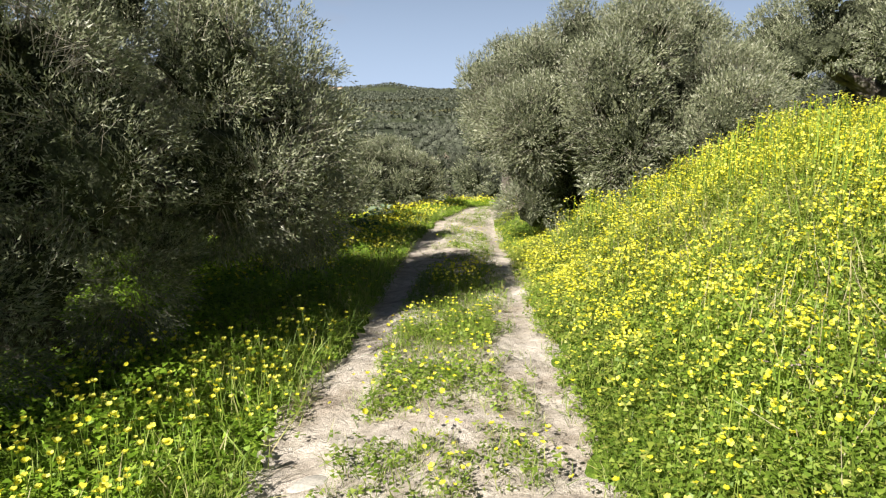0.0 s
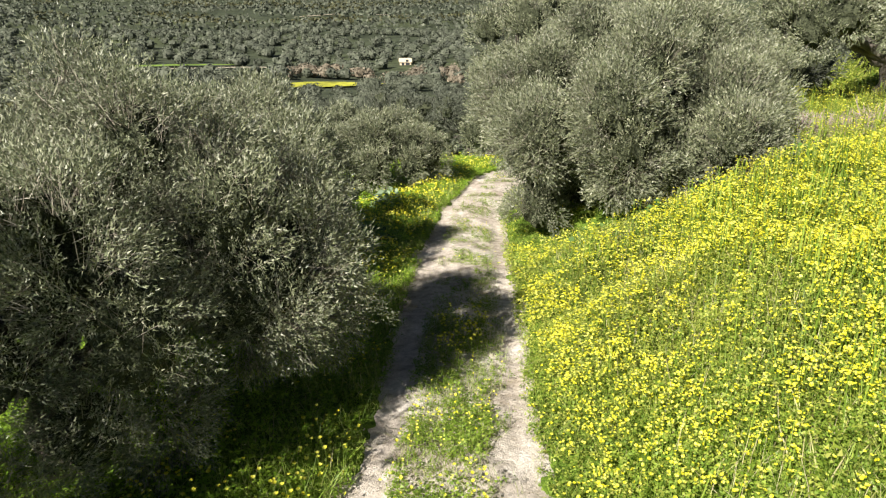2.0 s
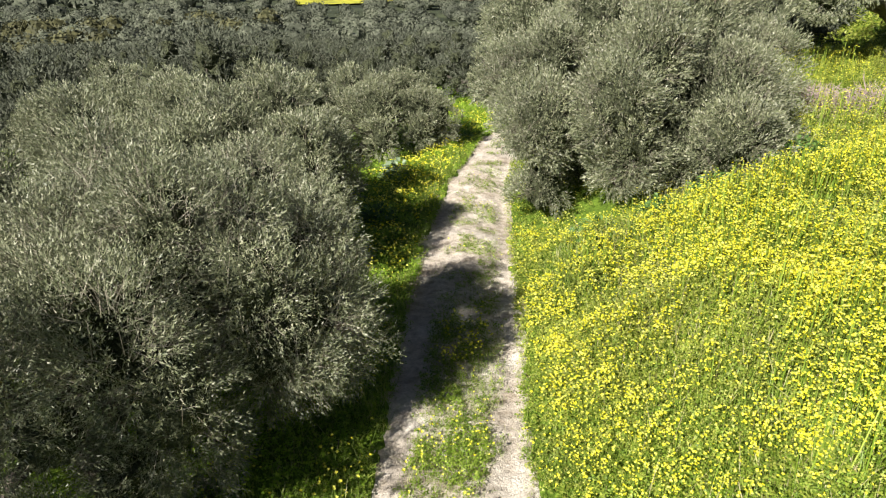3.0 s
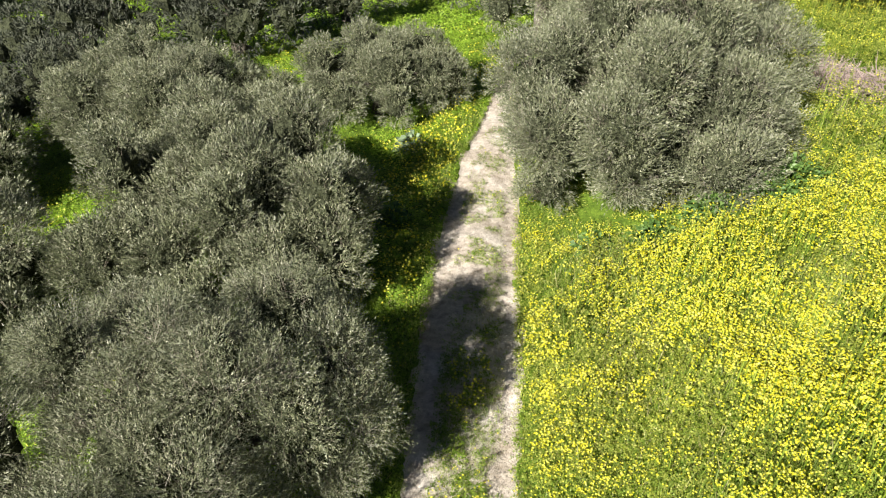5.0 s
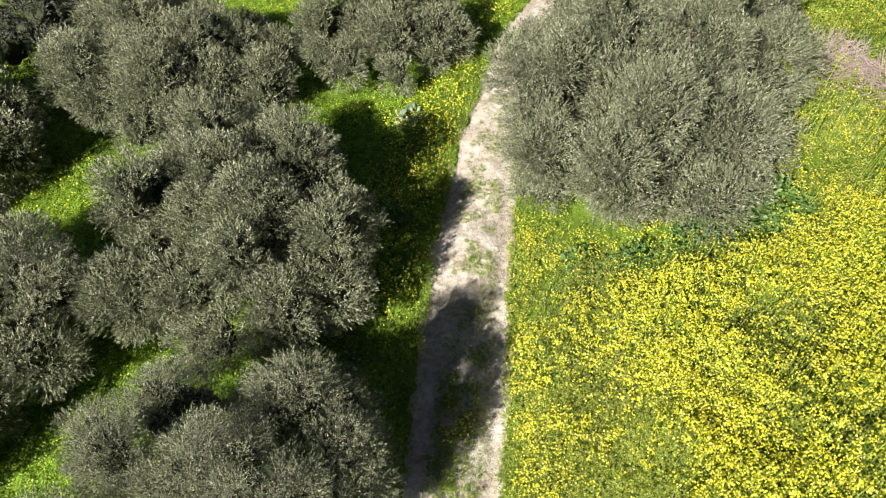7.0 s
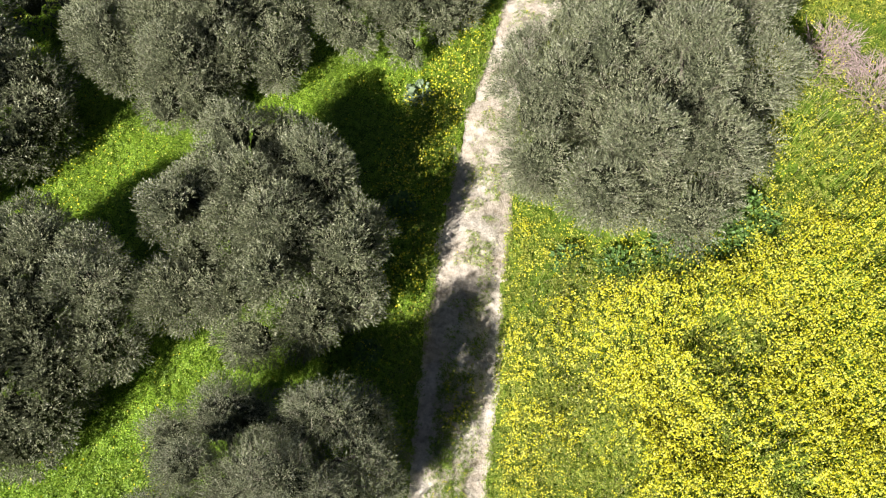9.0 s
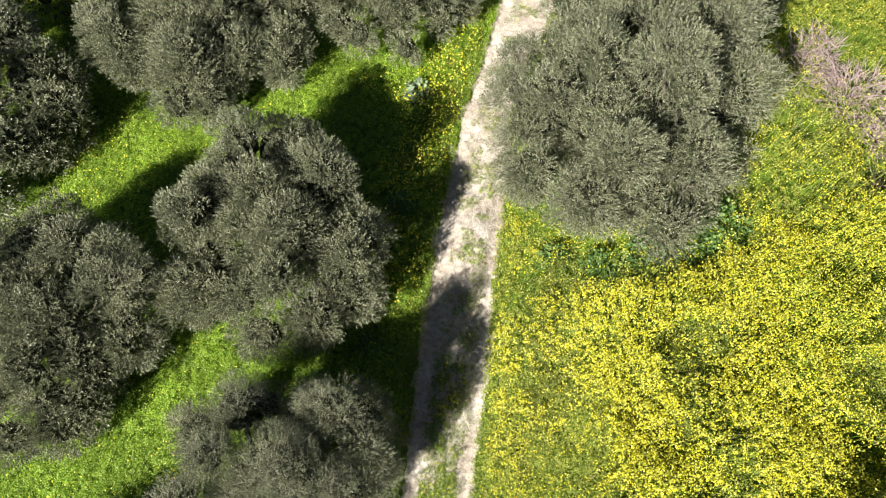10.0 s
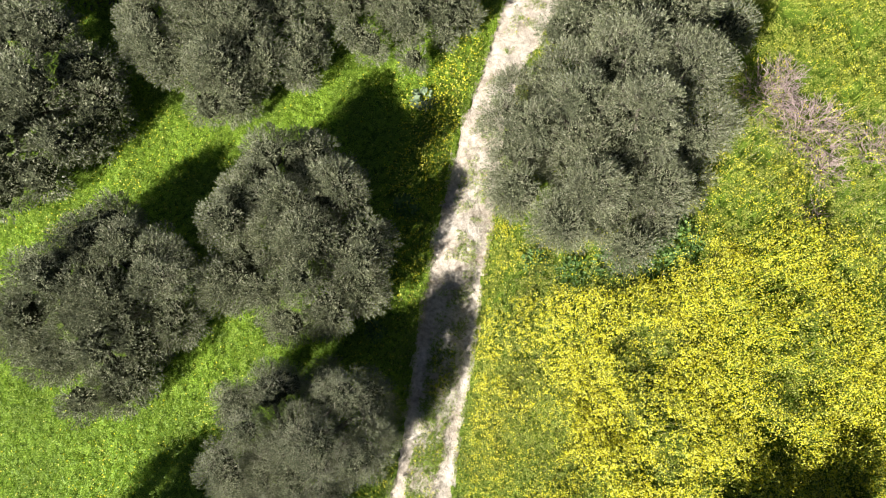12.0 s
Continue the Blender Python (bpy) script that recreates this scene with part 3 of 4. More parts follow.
# the grove beyond: four trees built once and planted over the slope
MID = []
for k in range(4):
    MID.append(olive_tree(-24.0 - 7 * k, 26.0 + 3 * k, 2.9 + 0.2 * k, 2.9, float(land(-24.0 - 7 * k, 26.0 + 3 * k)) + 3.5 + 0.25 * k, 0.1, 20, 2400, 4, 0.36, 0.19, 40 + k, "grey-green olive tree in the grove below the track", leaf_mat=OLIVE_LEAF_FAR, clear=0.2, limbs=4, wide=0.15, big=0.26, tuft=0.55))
rngm = np.random.default_rng(7)
sites = [(s[0], s[1], s[2]) for s in TREE_SITES] + [(m.location.x, m.location.y, 3.0) for m in MID]
for x, y, size, turn, kind in ((18.5, 27.5, 1.25, 40, 0), (12.0, 31.0, 1.3, 160, 1), (22.5, 34.0, 1.3, 250, 2), (16.5, 37.0, 1.25, 10, 3), (26.5, 42.0, 1.3, 90, 0), (20.5, 46.0, 1.3, 200, 1), (8.5, 38.0, 1.2, 300, 2)):
    sites.append((x, y, 3.0))
    copy_thing(MID[kind], Matrix.Translation(on(x, y)) @ pose(0, 0, 0, 0, 0, turn) @ Matrix.Scale(size, 4))
for row in range(14):
    for col in range(-13, 10):
        x, y = col * 6.6 + (row % 2) * 3.0 + rngm.uniform(-1.2, 1.2), 21.5 + row * 6.4 + rngm.uniform(-1.2, 1.2)
        th, r = math.degrees(math.atan2(x, y)), math.hypot(x, y)
        size, turn, kind = rngm.uniform(0.85, 1.2), rngm.uniform(0, 360), rngm.integers(4)
        if not -46 < th < 38 or r > 84 or any(math.hypot(x - a, y - b) < 3.1 + c for a, b, c in sites):
            continue
        if track_left(y) - 2.6 < x < track_right(y) + 2.6 and y < 34:
            continue
        if x > 4 and y < 27:
            continue
        sites.append((x, y, 2.6))
        copy_thing(MID[kind], Matrix.Translation(on(x, y)) @ pose(0, 0, 0, 0, 0, turn) @ Matrix.Scale(size, 4))


CLEARINGS = ((-52, -20, 186, 232), (-26, -13, 232, 304), (-118, -62, 236, 268))


def far_woods(name, r0, r1, spacing, cards, size, card, seed, label, th0=-44, th1=16, mat=None, gaps=0.63, core=0):
    """Distant trees, each a clump of small leafy masses."""
    rng = np.random.default_rng(seed)
    n = int(math.radians(th1 - th0) / 2 * (r1 ** 2 - r0 ** 2) / spacing ** 2)
    r = np.sqrt(rng.uniform(r0 ** 2, r1 ** 2, n))
    th = np.radians(rng.uniform(th0, th1, n))
    x, y = r * np.sin(th), r * np.cos(th)
    ok = drift(x, y, 46 + r0 * 0.08, 31) < gaps
    for x0, x1, y0, y1 in CLEARINGS:
        ok &= ~((x > x0) & (x < x1) & (y > y0) & (y < y1))
    x, y = x[ok], y[ok]
    n = len(x)
    s = size * rng.uniform(0.7, 1.25, n)
    d = unit(rng.normal(size=(n, cards, 3)))
    d[..., 2] = np.abs(d[..., 2]) * 1.0 - 0.15
    z = sheet_z(x, y)
    at = np.stack([x, y, z], 1)[:, None] + (d * rng.uniform(0.65, 1.0, (n, cards, 1)) * np.array([1, 1, 0.85]) + np.array([0, 0, 0.62])) * s[:, None, None]
    face = unit(d + rng.normal(size=d.shape) * 0.45 + np.array([0, 0, 0.15]))
    side = unit(np.cross(face, rng.normal(size=d.shape)))
    up = np.cross(face, side)
    c = card * rng.uniform(0.6, 1.3, (n, cards, 1))
    q = np.stack([at - up * c, at + side * c * 0.8, at + up * c, at - side * c * 0.8], 2).reshape(-1, 3)
    if core:
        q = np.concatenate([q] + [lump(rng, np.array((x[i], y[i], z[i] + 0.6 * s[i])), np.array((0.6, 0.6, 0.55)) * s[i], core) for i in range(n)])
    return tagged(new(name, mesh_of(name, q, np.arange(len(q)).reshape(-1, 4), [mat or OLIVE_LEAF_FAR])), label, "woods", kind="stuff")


far_woods("valley_olive_trees", 84, 190, 6.3, 240, 2.6, 0.20, 61, "grey-green olive trees covering the valley side", gaps=0.72, core=4)
far_woods("far_olive_woods", 190, 520, 8.8, 46, 3.2, 0.42, 62, "olive woods on the valley floor", gaps=0.7, core=3)
far_woods("hill_scrub", 520, 1750, 10.5, 6, 4.4, 1.5, 63, "dark green scrub on the far hills")


BARE_TWIGS = leaf_material("bare_winter_twigs", [(0.0, (0.15, 0.125, 0.09)), (1.0, (0.29, 0.25, 0.19))], 0.9, 0.1, 0.3, 0.05, 0.1)
CAROB_LEAF = leaf_material("carob_leaf", [(0.0, (0.055, 0.058, 0.028)), (1.0, (0.125, 0.122, 0.058))], 0.6, 0.1, 0.3, 0.05, 0.2)
far_woods("bare_valley_trees", 200, 262, 6.5, 60, 2.8, 0.4, 64, "pale brown leafless trees along the valley floor", -13, 3, BARE_TWIGS, 0.9, 3)
far_woods("dark_valley_trees", 100, 150, 8.5, 150, 2.8, 0.3, 65, "dark green carob trees among the olives", -42, -12, CAROB_LEAF, 0.42, 4)
far_woods("hillside_thicket", 600, 1000, 12, 12, 4.5, 1.2, 66, "dark green thickets on the far slope", -30, 5, CAROB_LEAF, 0.45)


# ---- herbs, grass and flowers ----
def spin(yaw, tilt, about):
    """Rotations: a turn about the upright, then a lean towards the heading about."""
    n = len(yaw)
    c, s = np.cos(yaw), np.sin(yaw)
    a = np.zeros((n, 3, 3))
    a[:, 0, 0], a[:, 0, 1], a[:, 1, 0], a[:, 1, 1], a[:, 2, 2] = c, -s, s, c, 1
    k = np.stack([-np.sin(about), np.cos(about), np.zeros(n)], 1)
    m = np.zeros((n, 3, 3))
    m[:, 0, 1], m[:, 0, 2], m[:, 1, 0], m[:, 1, 2], m[:, 2, 0], m[:, 2, 1] = -k[:, 2], k[:, 1], k[:, 2], -k[:, 0], -k[:, 1], k[:, 0]
    r = np.eye(3) + np.sin(tilt)[:, None, None] * m + (1 - np.cos(tilt))[:, None, None] * (m @ m)
    return r @ a


def strew(quads, at, scale, rng, lean=0.5, tall=None):
    """Copies of a small figure of faces, turned and leant at random. Returns their points, face by face."""
    n = len(at)
    r = spin(rng.uniform(0, 2 * math.pi, n), np.abs(rng.normal(size=n)) * lean, rng.uniform(0, 2 * math.pi, n))
    q = np.asarray(quads, float).reshape(-1, 3)
    v = np.einsum("nij,kj->nki", r, q) * np.asarray(scale)[:, None, None]
    if tall is not None:
        v[..., 2] *= np.asarray(tall)[:, None]
    return (v + at[:, None]).reshape(-1, 3)


def petals(count, open_, wide):
    out = []
    for i in range(count):
        a = 2 * math.pi * i / count
        c, s = math.cos(a), math.sin(a)
        up, r = math.sin(open_), math.cos(open_)
        out.append([(0, 0, 0), (c * 0.6 * r - s * wide, s * 0.6 * r + c * wide, 0.55 * up), (c * r, s * r, up * 0.9), (c * 0.6 * r + s * wide, s * 0.6 * r - c * wide, 0.55 * up)])
    return out


def leaflets(count, droop, wide):
    out = []
    for i in range(count):
        a = 2 * math.pi * i / count
        c, s = math.cos(a), math.sin(a)
        out.append([(c * 0.04, s * 0.04, 0), (c * 0.7 - s * wide, s * 0.7 + c * wide, 0.06), (c, s, -droop), (c * 0.7 + s * wide, s * 0.7 - c * wide, 0.06)])
    return out


def wedges(count, wide, dip, notch=0.06):
    """Clover-like leaflets that widen outwards, as triangles."""
    out = []
    for i in range(count):
        a = 2 * math.pi * i / count
        c, s = math.cos(a), math.sin(a)
        out.append([(c * notch, s * notch, 0.05), (c - s * wide, s + c * wide, -dip), (c + s * wide, s - c * wide, dip * 0.4)])
    return out


CUP = petals(5, 0.7, 0.46)
HEAD = [[(0.95, 0.1, 0.28), (-0.05, 0.9, 0.1), (-1.0, -0.08, 0.3), (0.1, -0.92, 0.05)]]
TREFOIL = leaflets(3, 0.12, 0.42)
CLOVER = wedges(3, 0.46, 0.14)


def sprig(count, reach, size, seed):
    """A few small pointed leaves at several heights round one foot, as triangles."""
    r = np.random.default_rng(seed)
    out = []
    for i in range(count):
        a, b = 2 * math.pi * i / count + r.uniform(-0.5, 0.5), r.uniform(0, 2 * math.pi)
        o = np.array([math.cos(a), math.sin(a), r.uniform(-0.4, 0.4)]) * reach * r.uniform(0.5, 1.1)
        u, v = np.array([math.cos(b), math.sin(b), r.uniform(-0.35, 0.25)]), np.array([-math.sin(b), math.cos(b), r.uniform(-0.3, 0.3)])
        out.append([tuple(o - u * size * 0.4 + v * size * 0.42), tuple(o - u * size * 0.4 - v * size * 0.42), tuple(o + u * size * 0.8)])
    return out


SPRIG = sprig(4, 0.75, 0.62, 5)
BLADE = [[(-0.016, 0, 0), (0.016, 0, 0), (0.014, 0.10, 0.55), (-0.014, 0.10, 0.55)], [(-0.014, 0.10, 0.55), (0.014, 0.10, 0.55), (0.003, 0.34, 1.0), (-0.003, 0.34, 1.0)]]
STRAW = [[(-0.006, 0, 0), (0.006, 0, 0), (0.005, 0.05, 0.55), (-0.005, 0.05, 0.55)], [(-0.005, 0.05, 0.55), (0.005, 0.05, 0.55), (0.002, 0.17, 1.0), (-0.002, 0.17, 1.0)]]
BLOOM = petals(4, 0.7, 0.5)
STALK = [[(-0.009, 0, -1), (0.009, 0, -1), (0.007, 0.02, 0), (-0.007, 0.02, 0)]]


BUSHES = [(8.75, 17.1, 1.0), (9.95, 16.1, 1.15), (10.35, 14.9, 0.65), (9.3, 17.8, 0.7), (11.75, 15.8, 0.8), (9.95, 13.4, 0.55), (4.8, 11.45, 0.75), (5.6, 11.85, 0.85), (6.4, 12.4, 0.75), (3.6, 11.2, 0.55)]


def canopy(x, y):
    """1 under a crown, 0 in the open."""
    c = np.zeros(np.shape(x))
    for a, b, r in TREE_SITES[:10] + BUSHES:
        c = np.maximum(c, step(1.0, 0.8, np.hypot(x - a, y - b) / r))
    return c


def sow(x0, x1, y0, y1, per_m2, chance, rng):
    n = int((x1 - x0) * (y1 - y0) * per_m2)
    x, y = rng.uniform(x0, x1, n), rng.uniform(y0, y1, n)
    k = rng.random(n) < chance(x, y)
    return x[k], y[k]


def stuff(name, pieces, mats, label, category):
    """One object out of several arrays of small faces: points, slot of the material, corners to a face."""
    return tagged(new(name, loose_faces(name, pieces, mats)), label, category, kind="stuff")


def right_of(x, y):
    return x - track_right(y)


def left_of(x, y):
    return track_left(y) - x


def bank_height(x, y):
    """How tall the growth on the bank stands."""
    d = right_of(x, y)
    return (0.10 + 0.30 * step(0, 1.0, d) + 0.22 * step(1.5, 4, d)) * (0.3 + 1.4 * drift(x, y, 0.75, 41)) * (1 - 0.55 * step(10.9, 11.9, y) * step(7.0, 5.5, x))


def bank_bloom(x, y):
    """How thickly the bank flowers: a green verge, a thick yellow heart, a green belt below the large tree."""
    d = right_of(x, y)
    heart = step(1.6, 3.4, d) * step(13.0 + 0.25 * np.maximum(x - 7, 0), 10.9 + 0.25 * np.maximum(x - 7, 0), y) * (1 - 0.65 * step(9.0, 12.0, x))
    verge = (0.17 + 0.1 * step(5.5, 7.5, y)) * step(0.05, 0.5, d) * (1 - 0.88 * step(12.0, 14.0, y))
    side = 0.035 * step(7, 9, x) * step(15, 17, y) + 0.13 * step(6.5, 8, x) * step(10.5, 9.5, x) * step(16, 14.5, y)
    n, wide = drift(x, y, 0.9, 43), drift(x, y, 2.6, 44)
    verge = verge + 0.45 * step(0.02, 0.12, d) * step(0.6, 0.3, d) * step(7.0, 8.5, y) * step(14.0, 12.5, y)
    thick = np.maximum(heart * (0.65 + 0.85 * step(0.3, 0.6, wide)), side) * (0.10 + 0.95 * step(0.30, 0.58, n))
    return np.clip((thick + verge * (0.1 + 1.5 * step(0.32, 0.66, n))) * (1 - 0.8 * canopy(x, y)) * (0.5 + 0.5 * step(3.2, 7.5, y + 0.35 * x)), 0, 1)


rng = np.random.default_rng(3)
# bank: leaves
x, y = sow(0.6, 5.5, 1.8, 8.5, 1500, lambda x, y: (right_of(x, y) > -0.12) * step(-0.2, 0.4, right_of(x, y)), rng)
h = bank_height(x, y)
at = np.stack([x, y, land(x, y) + h * rng.uniform(0.25, 0.98, len(x))], 1)
at = at[np.argsort(y + rng.normal(size=len(y)) * 1.6)]
near_leaf = strew(CLOVER, at, rng.uniform(0.015, 0.034, len(x)), rng, 0.6)
cut = len(near_leaf) // 18 * 9
x, y = sow(0.8, 20, -9.0, 28, 310, lambda x, y: (right_of(x, y) > -0.1) * (1 - 0.75 * canopy(x, y)) * np.where((x < 5.5) & (y < 8.5), 0.1, (1 - 0.4 * step(20, 27, y)) * (1 - 0.65 * step(1.5, -2, y)) * (1 - 0.5 * step(13, 19, x))), rng)
k = rng.random(len(x)) < 0.12 + 0.88 * step(0.30, 0.5, drift(x, y, 0.5, 95))
x, y = x[k], y[k]
h = bank_height(x, y)
at = np.stack([x, y, land(x, y) + h * rng.uniform(0.25, 0.98, len(x))], 1)
mid_leaf = strew(SPRIG, at, rng.uniform(0.04, 0.08, len(x)), rng, 0.55)
x, y = sow(6, 40, 25, 50, 24, lambda x, y: right_of(x, y) > 0, rng)
at = np.stack([x, y, sheet_z(x, y) + rng.uniform(0.05, 0.3, len(x))], 1)
far_leaf = strew(SPRIG, at, rng.uniform(0.12, 0.24, len(x)), rng, 0.6)
stuff("bank_herbs", [(far_leaf, 0, 3), (near_leaf[:cut], 1, 3), (near_leaf[cut:], 0, 3), (mid_leaf, 0, 3)], [BANK_LEAF, HERB_LEAF], "dense bright green herb leaves covering the bank", "herbs")
# bank: stalks and grass
x, y = sow(0.7, 7, 1.8, 11, 420, lambda x, y: (right_of(x, y) > 0) * 0.9, rng)
h = bank_height(x, y)
at = np.stack([x, y, land(x, y) + 0.02], 1)
blades = strew(BLADE, at, h * rng.uniform(0.45, 0.95, len(x)), rng, 0.35)
x, y = sow(1.2, 12, 1.8, 17, 110, lambda x, y: step(0.5, 1.5, right_of(x, y)) * (0.25 + 0.75 * step(0.38, 0.62, drift(x, y, 1.6, 47))) * (1 - canopy(x, y)), rng)
at = np.stack([x, y, land(x, y) + 0.02], 1)
dry = strew(STRAW, at, rng.uniform(0.22, 0.55, len(x)), rng, 0.5)
stuff("bank_grass", [(blades, 0, 4), (dry, 1, 4)], [GRASS_BLADE, DRY_GRASS], "green and dry grass stems among the flowers", "grass")
# bank: flowers
x, y = sow(0.8, 6.5, 1.8, 10, 330, lambda x, y: (right_of(x, y) > 0.05) * np.clip(bank_bloom(x, y) * 0.7 + 0.10, 0, 0.9) * step(6.5, 4.5, x) * step(10, 8, y), rng)
at = np.stack([x, y, land(x, y) + bank_height(x, y) * rng.uniform(0.7, 1.2, len(x)) + 0.02], 1)
cups = strew(CUP, at, rng.uniform(0.014, 0.025, len(x)), rng, 0.6)
stalks = strew(STALK, at, rng.uniform(0.12, 0.25, len(x)), rng, 0.12)
# each plant lifts a loose head of small blooms over the leaves
x, y = sow(1.0, 19, -6.0, 28, 270, lambda x, y: (1 - 0.75 * step(1.5, -2, y)) * (1 - 0.6 * step(12, 17, x)) * (right_of(x, y) > 0.05) * np.clip(bank_bloom(x, y) + 0.018 * step(30, 20, y), 0, 1), rng)
tall = bank_height(x, y) * rng.uniform(0.75, 1.45, len(x)) + 0.04
heads = []
close = np.hypot(x - 3, y - 4) < 6.5
for k in range(7):
    some = (rng.random(len(x)) < 0.85) & (close | (k < 6))
    loose = np.where(close, 0.036, 0.055)
    px, py = x + rng.normal(size=len(x)) * loose, y + rng.normal(size=len(x)) * loose
    at = np.stack([px, py, land(x, y) + tall - np.abs(rng.normal(size=len(x))) * 0.05], 1)[some]
    size, by = rng.uniform(0.014, 0.026, len(at)) * 0.88, np.hypot(x - 2, y - 3)[some] < 3.6
    heads.append(strew(BLOOM, at[by], size[by], rng, 0.8))
    heads.append(strew(HEAD, at[~by], size[~by], rng, 0.5))
at = np.stack([x, y, land(x, y) + tall], 1)
stems = strew(STALK, at, tall * 0.9, rng, 0.1)
stuff("bank_flowers", [(cups, 0, 4), (np.concatenate(heads), 0, 4), (stalks, 1, 4), (stems, 1, 4)], [PETAL, HERB_LEAF], "masses of bright yellow wildflowers on the bank", "flowers")

# grove side: leaves, grass, flowers
def grove_height(x, y):
    return (0.08 + 0.15 * step(0, 0.7, left_of(x, y))) * (0.5 + 1.0 * drift(x, y, 0.9, 51)) * (0.45 + 1.1 * drift(x, y, 0.32, 52))


x, y = sow(-5.0, -0.3, 1.8, 10, 800, lambda x, y: (left_of(x, y) > -0.08) * step(-0.15, 0.4, left_of(x, y)) * (1 - 0.5 * canopy(x, y)), rng)
at = np.stack([x, y, land(x, y) + grove_height(x, y) * rng.uniform(0.3, 1.0, len(x))], 1)
near_leaf = strew(CLOVER, at, rng.uniform(0.02, 0.044, len(x)), rng, 0.5)
x, y = sow(-18, 5.0, -9.0, 29, 330, lambda x, y: (left_of(x, y) > -0.05) * (1 - 0.7 * canopy(x, y)) * np.where((x > -5) & (y < 10), 0.1, 1.0) * (1 - 0.5 * step(22, 29, y)) * (1 - 0.6 * step(14, 19, -x)) * (1 - 0.6 * step(1.5, -2, y)), rng)
at = np.stack([x, y, land(x, y) + grove_height(x, y) * rng.uniform(0.3, 1.0, len(x))], 1)
mid_leaf = strew(SPRIG, at, rng.uniform(0.04, 0.08, len(x)), rng, 0.5)
x, y = sow(-30, 12, 27, 50, 26, lambda x, y: ((left_of(x, y) > 0) | (right_of(x, y) > 0)) * (1 - 0.5 * step(40, 50, y)), rng)
at = np.stack([x, y, sheet_z(x, y) + rng.uniform(0.03, 0.16, len(x))], 1)
far_leaf = strew(SPRIG, at, rng.uniform(0.12, 0.22, len(x)), rng, 0.5)
stuff("grove_herbs", [(near_leaf, 0, 3), (mid_leaf, 0, 3), (far_leaf, 0, 3)], [GROVE_LEAF], "bright green low herbs between the olive trees", "herbs")
x, y = sow(-4, 0.2, 1.8, 20, 700, lambda x, y: step(-0.12, 0.1, left_of(x, y)) * step(1.6, 0.5, left_of(x, y)) * (0.35 + 0.65 * step(0.35, 0.6, drift(x, y, 0.8, 53))) * np.where(y > 10, 0.6, 1), rng)
at = np.stack([x, y, land(x, y)], 1)
blades = strew(BLADE, at, rng.uniform(0.12, 0.30, len(x)), rng, 0.55)
stuff("verge_grass", [(blades, 0, 4)], [GRASS_BLADE], "tall green grass along the edge of the track", "grass")


def grove_bloom(x, y):
    d = left_of(x, y)
    verge = step(0.1, 0.4, d) * step(2.4, 1.4, d) * (0.25 + 0.75 * step(0.42, 0.62, drift(x, y, 1.2, 55)))
    for a, b, u, v in ((-1.15, 11.4, 0.5, 0.9), (-0.75, 17.0, 0.6, 2.2), (-1.0, 14.0, 0.5, 0.8), (-1.5, 4.2, 0.6, 0.7)):
        verge = verge + 1.5 * np.exp(-((x - a) / u) ** 2 - ((y - b) / v) ** 2)
    return np.clip(verge * 0.7 + 0.16 * step(0.45, 0.7, drift(x, y, 2.0, 57)) + 0.04, 0, 1) * (1 - 0.9 * canopy(x, y)) * (d > 0.05)


x, y = sow(-5, 0, 2.2, 10, 150, lambda x, y: grove_bloom(x, y) * (0.45 + 0.55 * step(3.2, 5.0, y)), rng)
at = np.stack([x, y, land(x, y) + grove_height(x, y) * 1.0 + rng.uniform(0.02, 0.14, len(x))], 1)
cups = strew(CUP, at, rng.uniform(0.016, 0.028, len(x)), rng, 0.5)
stalks = strew(STALK, at, rng.uniform(0.12, 0.25, len(x)), rng, 0.12)
x, y = sow(-20, 4.0, 1.0, 29, 150, lambda x, y: np.where((x > -5) & (y < 10), 0, grove_bloom(x, y)), rng)
at = np.stack([x, y, land(x, y) + grove_height(x, y) + rng.uniform(0.02, 0.12, len(x))], 1)
heads = strew(HEAD, at, rng.uniform(0.018, 0.032, len(x)), rng, 0.8)
stuff("grove_flowers", [(cups, 0, 4), (heads, 0, 4), (stalks, 1, 4)], [PETAL, HERB_LEAF], "scattered yellow wildflowers along the grove side", "flowers")


# middle of the track
def crown_grass(x, y):
    """Where grass grows on the track: a full strip near, tufts further on."""
    u = (x - track_left(y)) / (track_right(y) - track_left(y))
    strip = step(0.20, 0.30, u) * step(0.76, 0.66, u)
    full = strip * step(3.7, 4.3, y) * step(9.0, 8.2, y)
    tufts = step(0.16, 0.34, u) * step(0.9, 0.7, u) * step(0.46, 0.58, drift(x, y, 0.38, 61) + 0.06 * step(5.0, 4.0, y))
    edge = (step(0.10, 0.0, u) + step(0.90, 1.0, u)) * 0.7 * step(0.3, 0.6, drift(x, y, 0.4, 67))
    return np.clip(full * (0.4 + 0.6 * step(0.34, 0.5, drift(x, y, 0.5, 63))) + tufts * np.where(y < 5, 0.75, 0.55) + edge, 0, 1) * (y < 22)


x, y = sow(-1.1, 2.5, 2.0, 22, 2300, lambda x, y: crown_grass(x, y) * np.where(y > 9.5, 0.6, 1.0), rng)
at = np.stack([x, y, land(x, y)], 1)
blades = strew(BLADE, at, rng.uniform(0.06, 0.16, len(x)), rng, 0.6, rng.uniform(0.5, 1.0, len(x)))
x, y = sow(-1.1, 2.5, 2.0, 22, 1200, lambda x, y: crown_grass(x, y) * (0.2 + 0.8 * step(0.4, 0.6, drift(x, y, 0.6, 65))) * np.where(y > 9.5, 0.55, 0.5 + 0.5 * step(3.6, 4.6, y)), rng)
at = np.stack([x, y, land(x, y) + rng.uniform(0.02, 0.10, len(x))], 1)
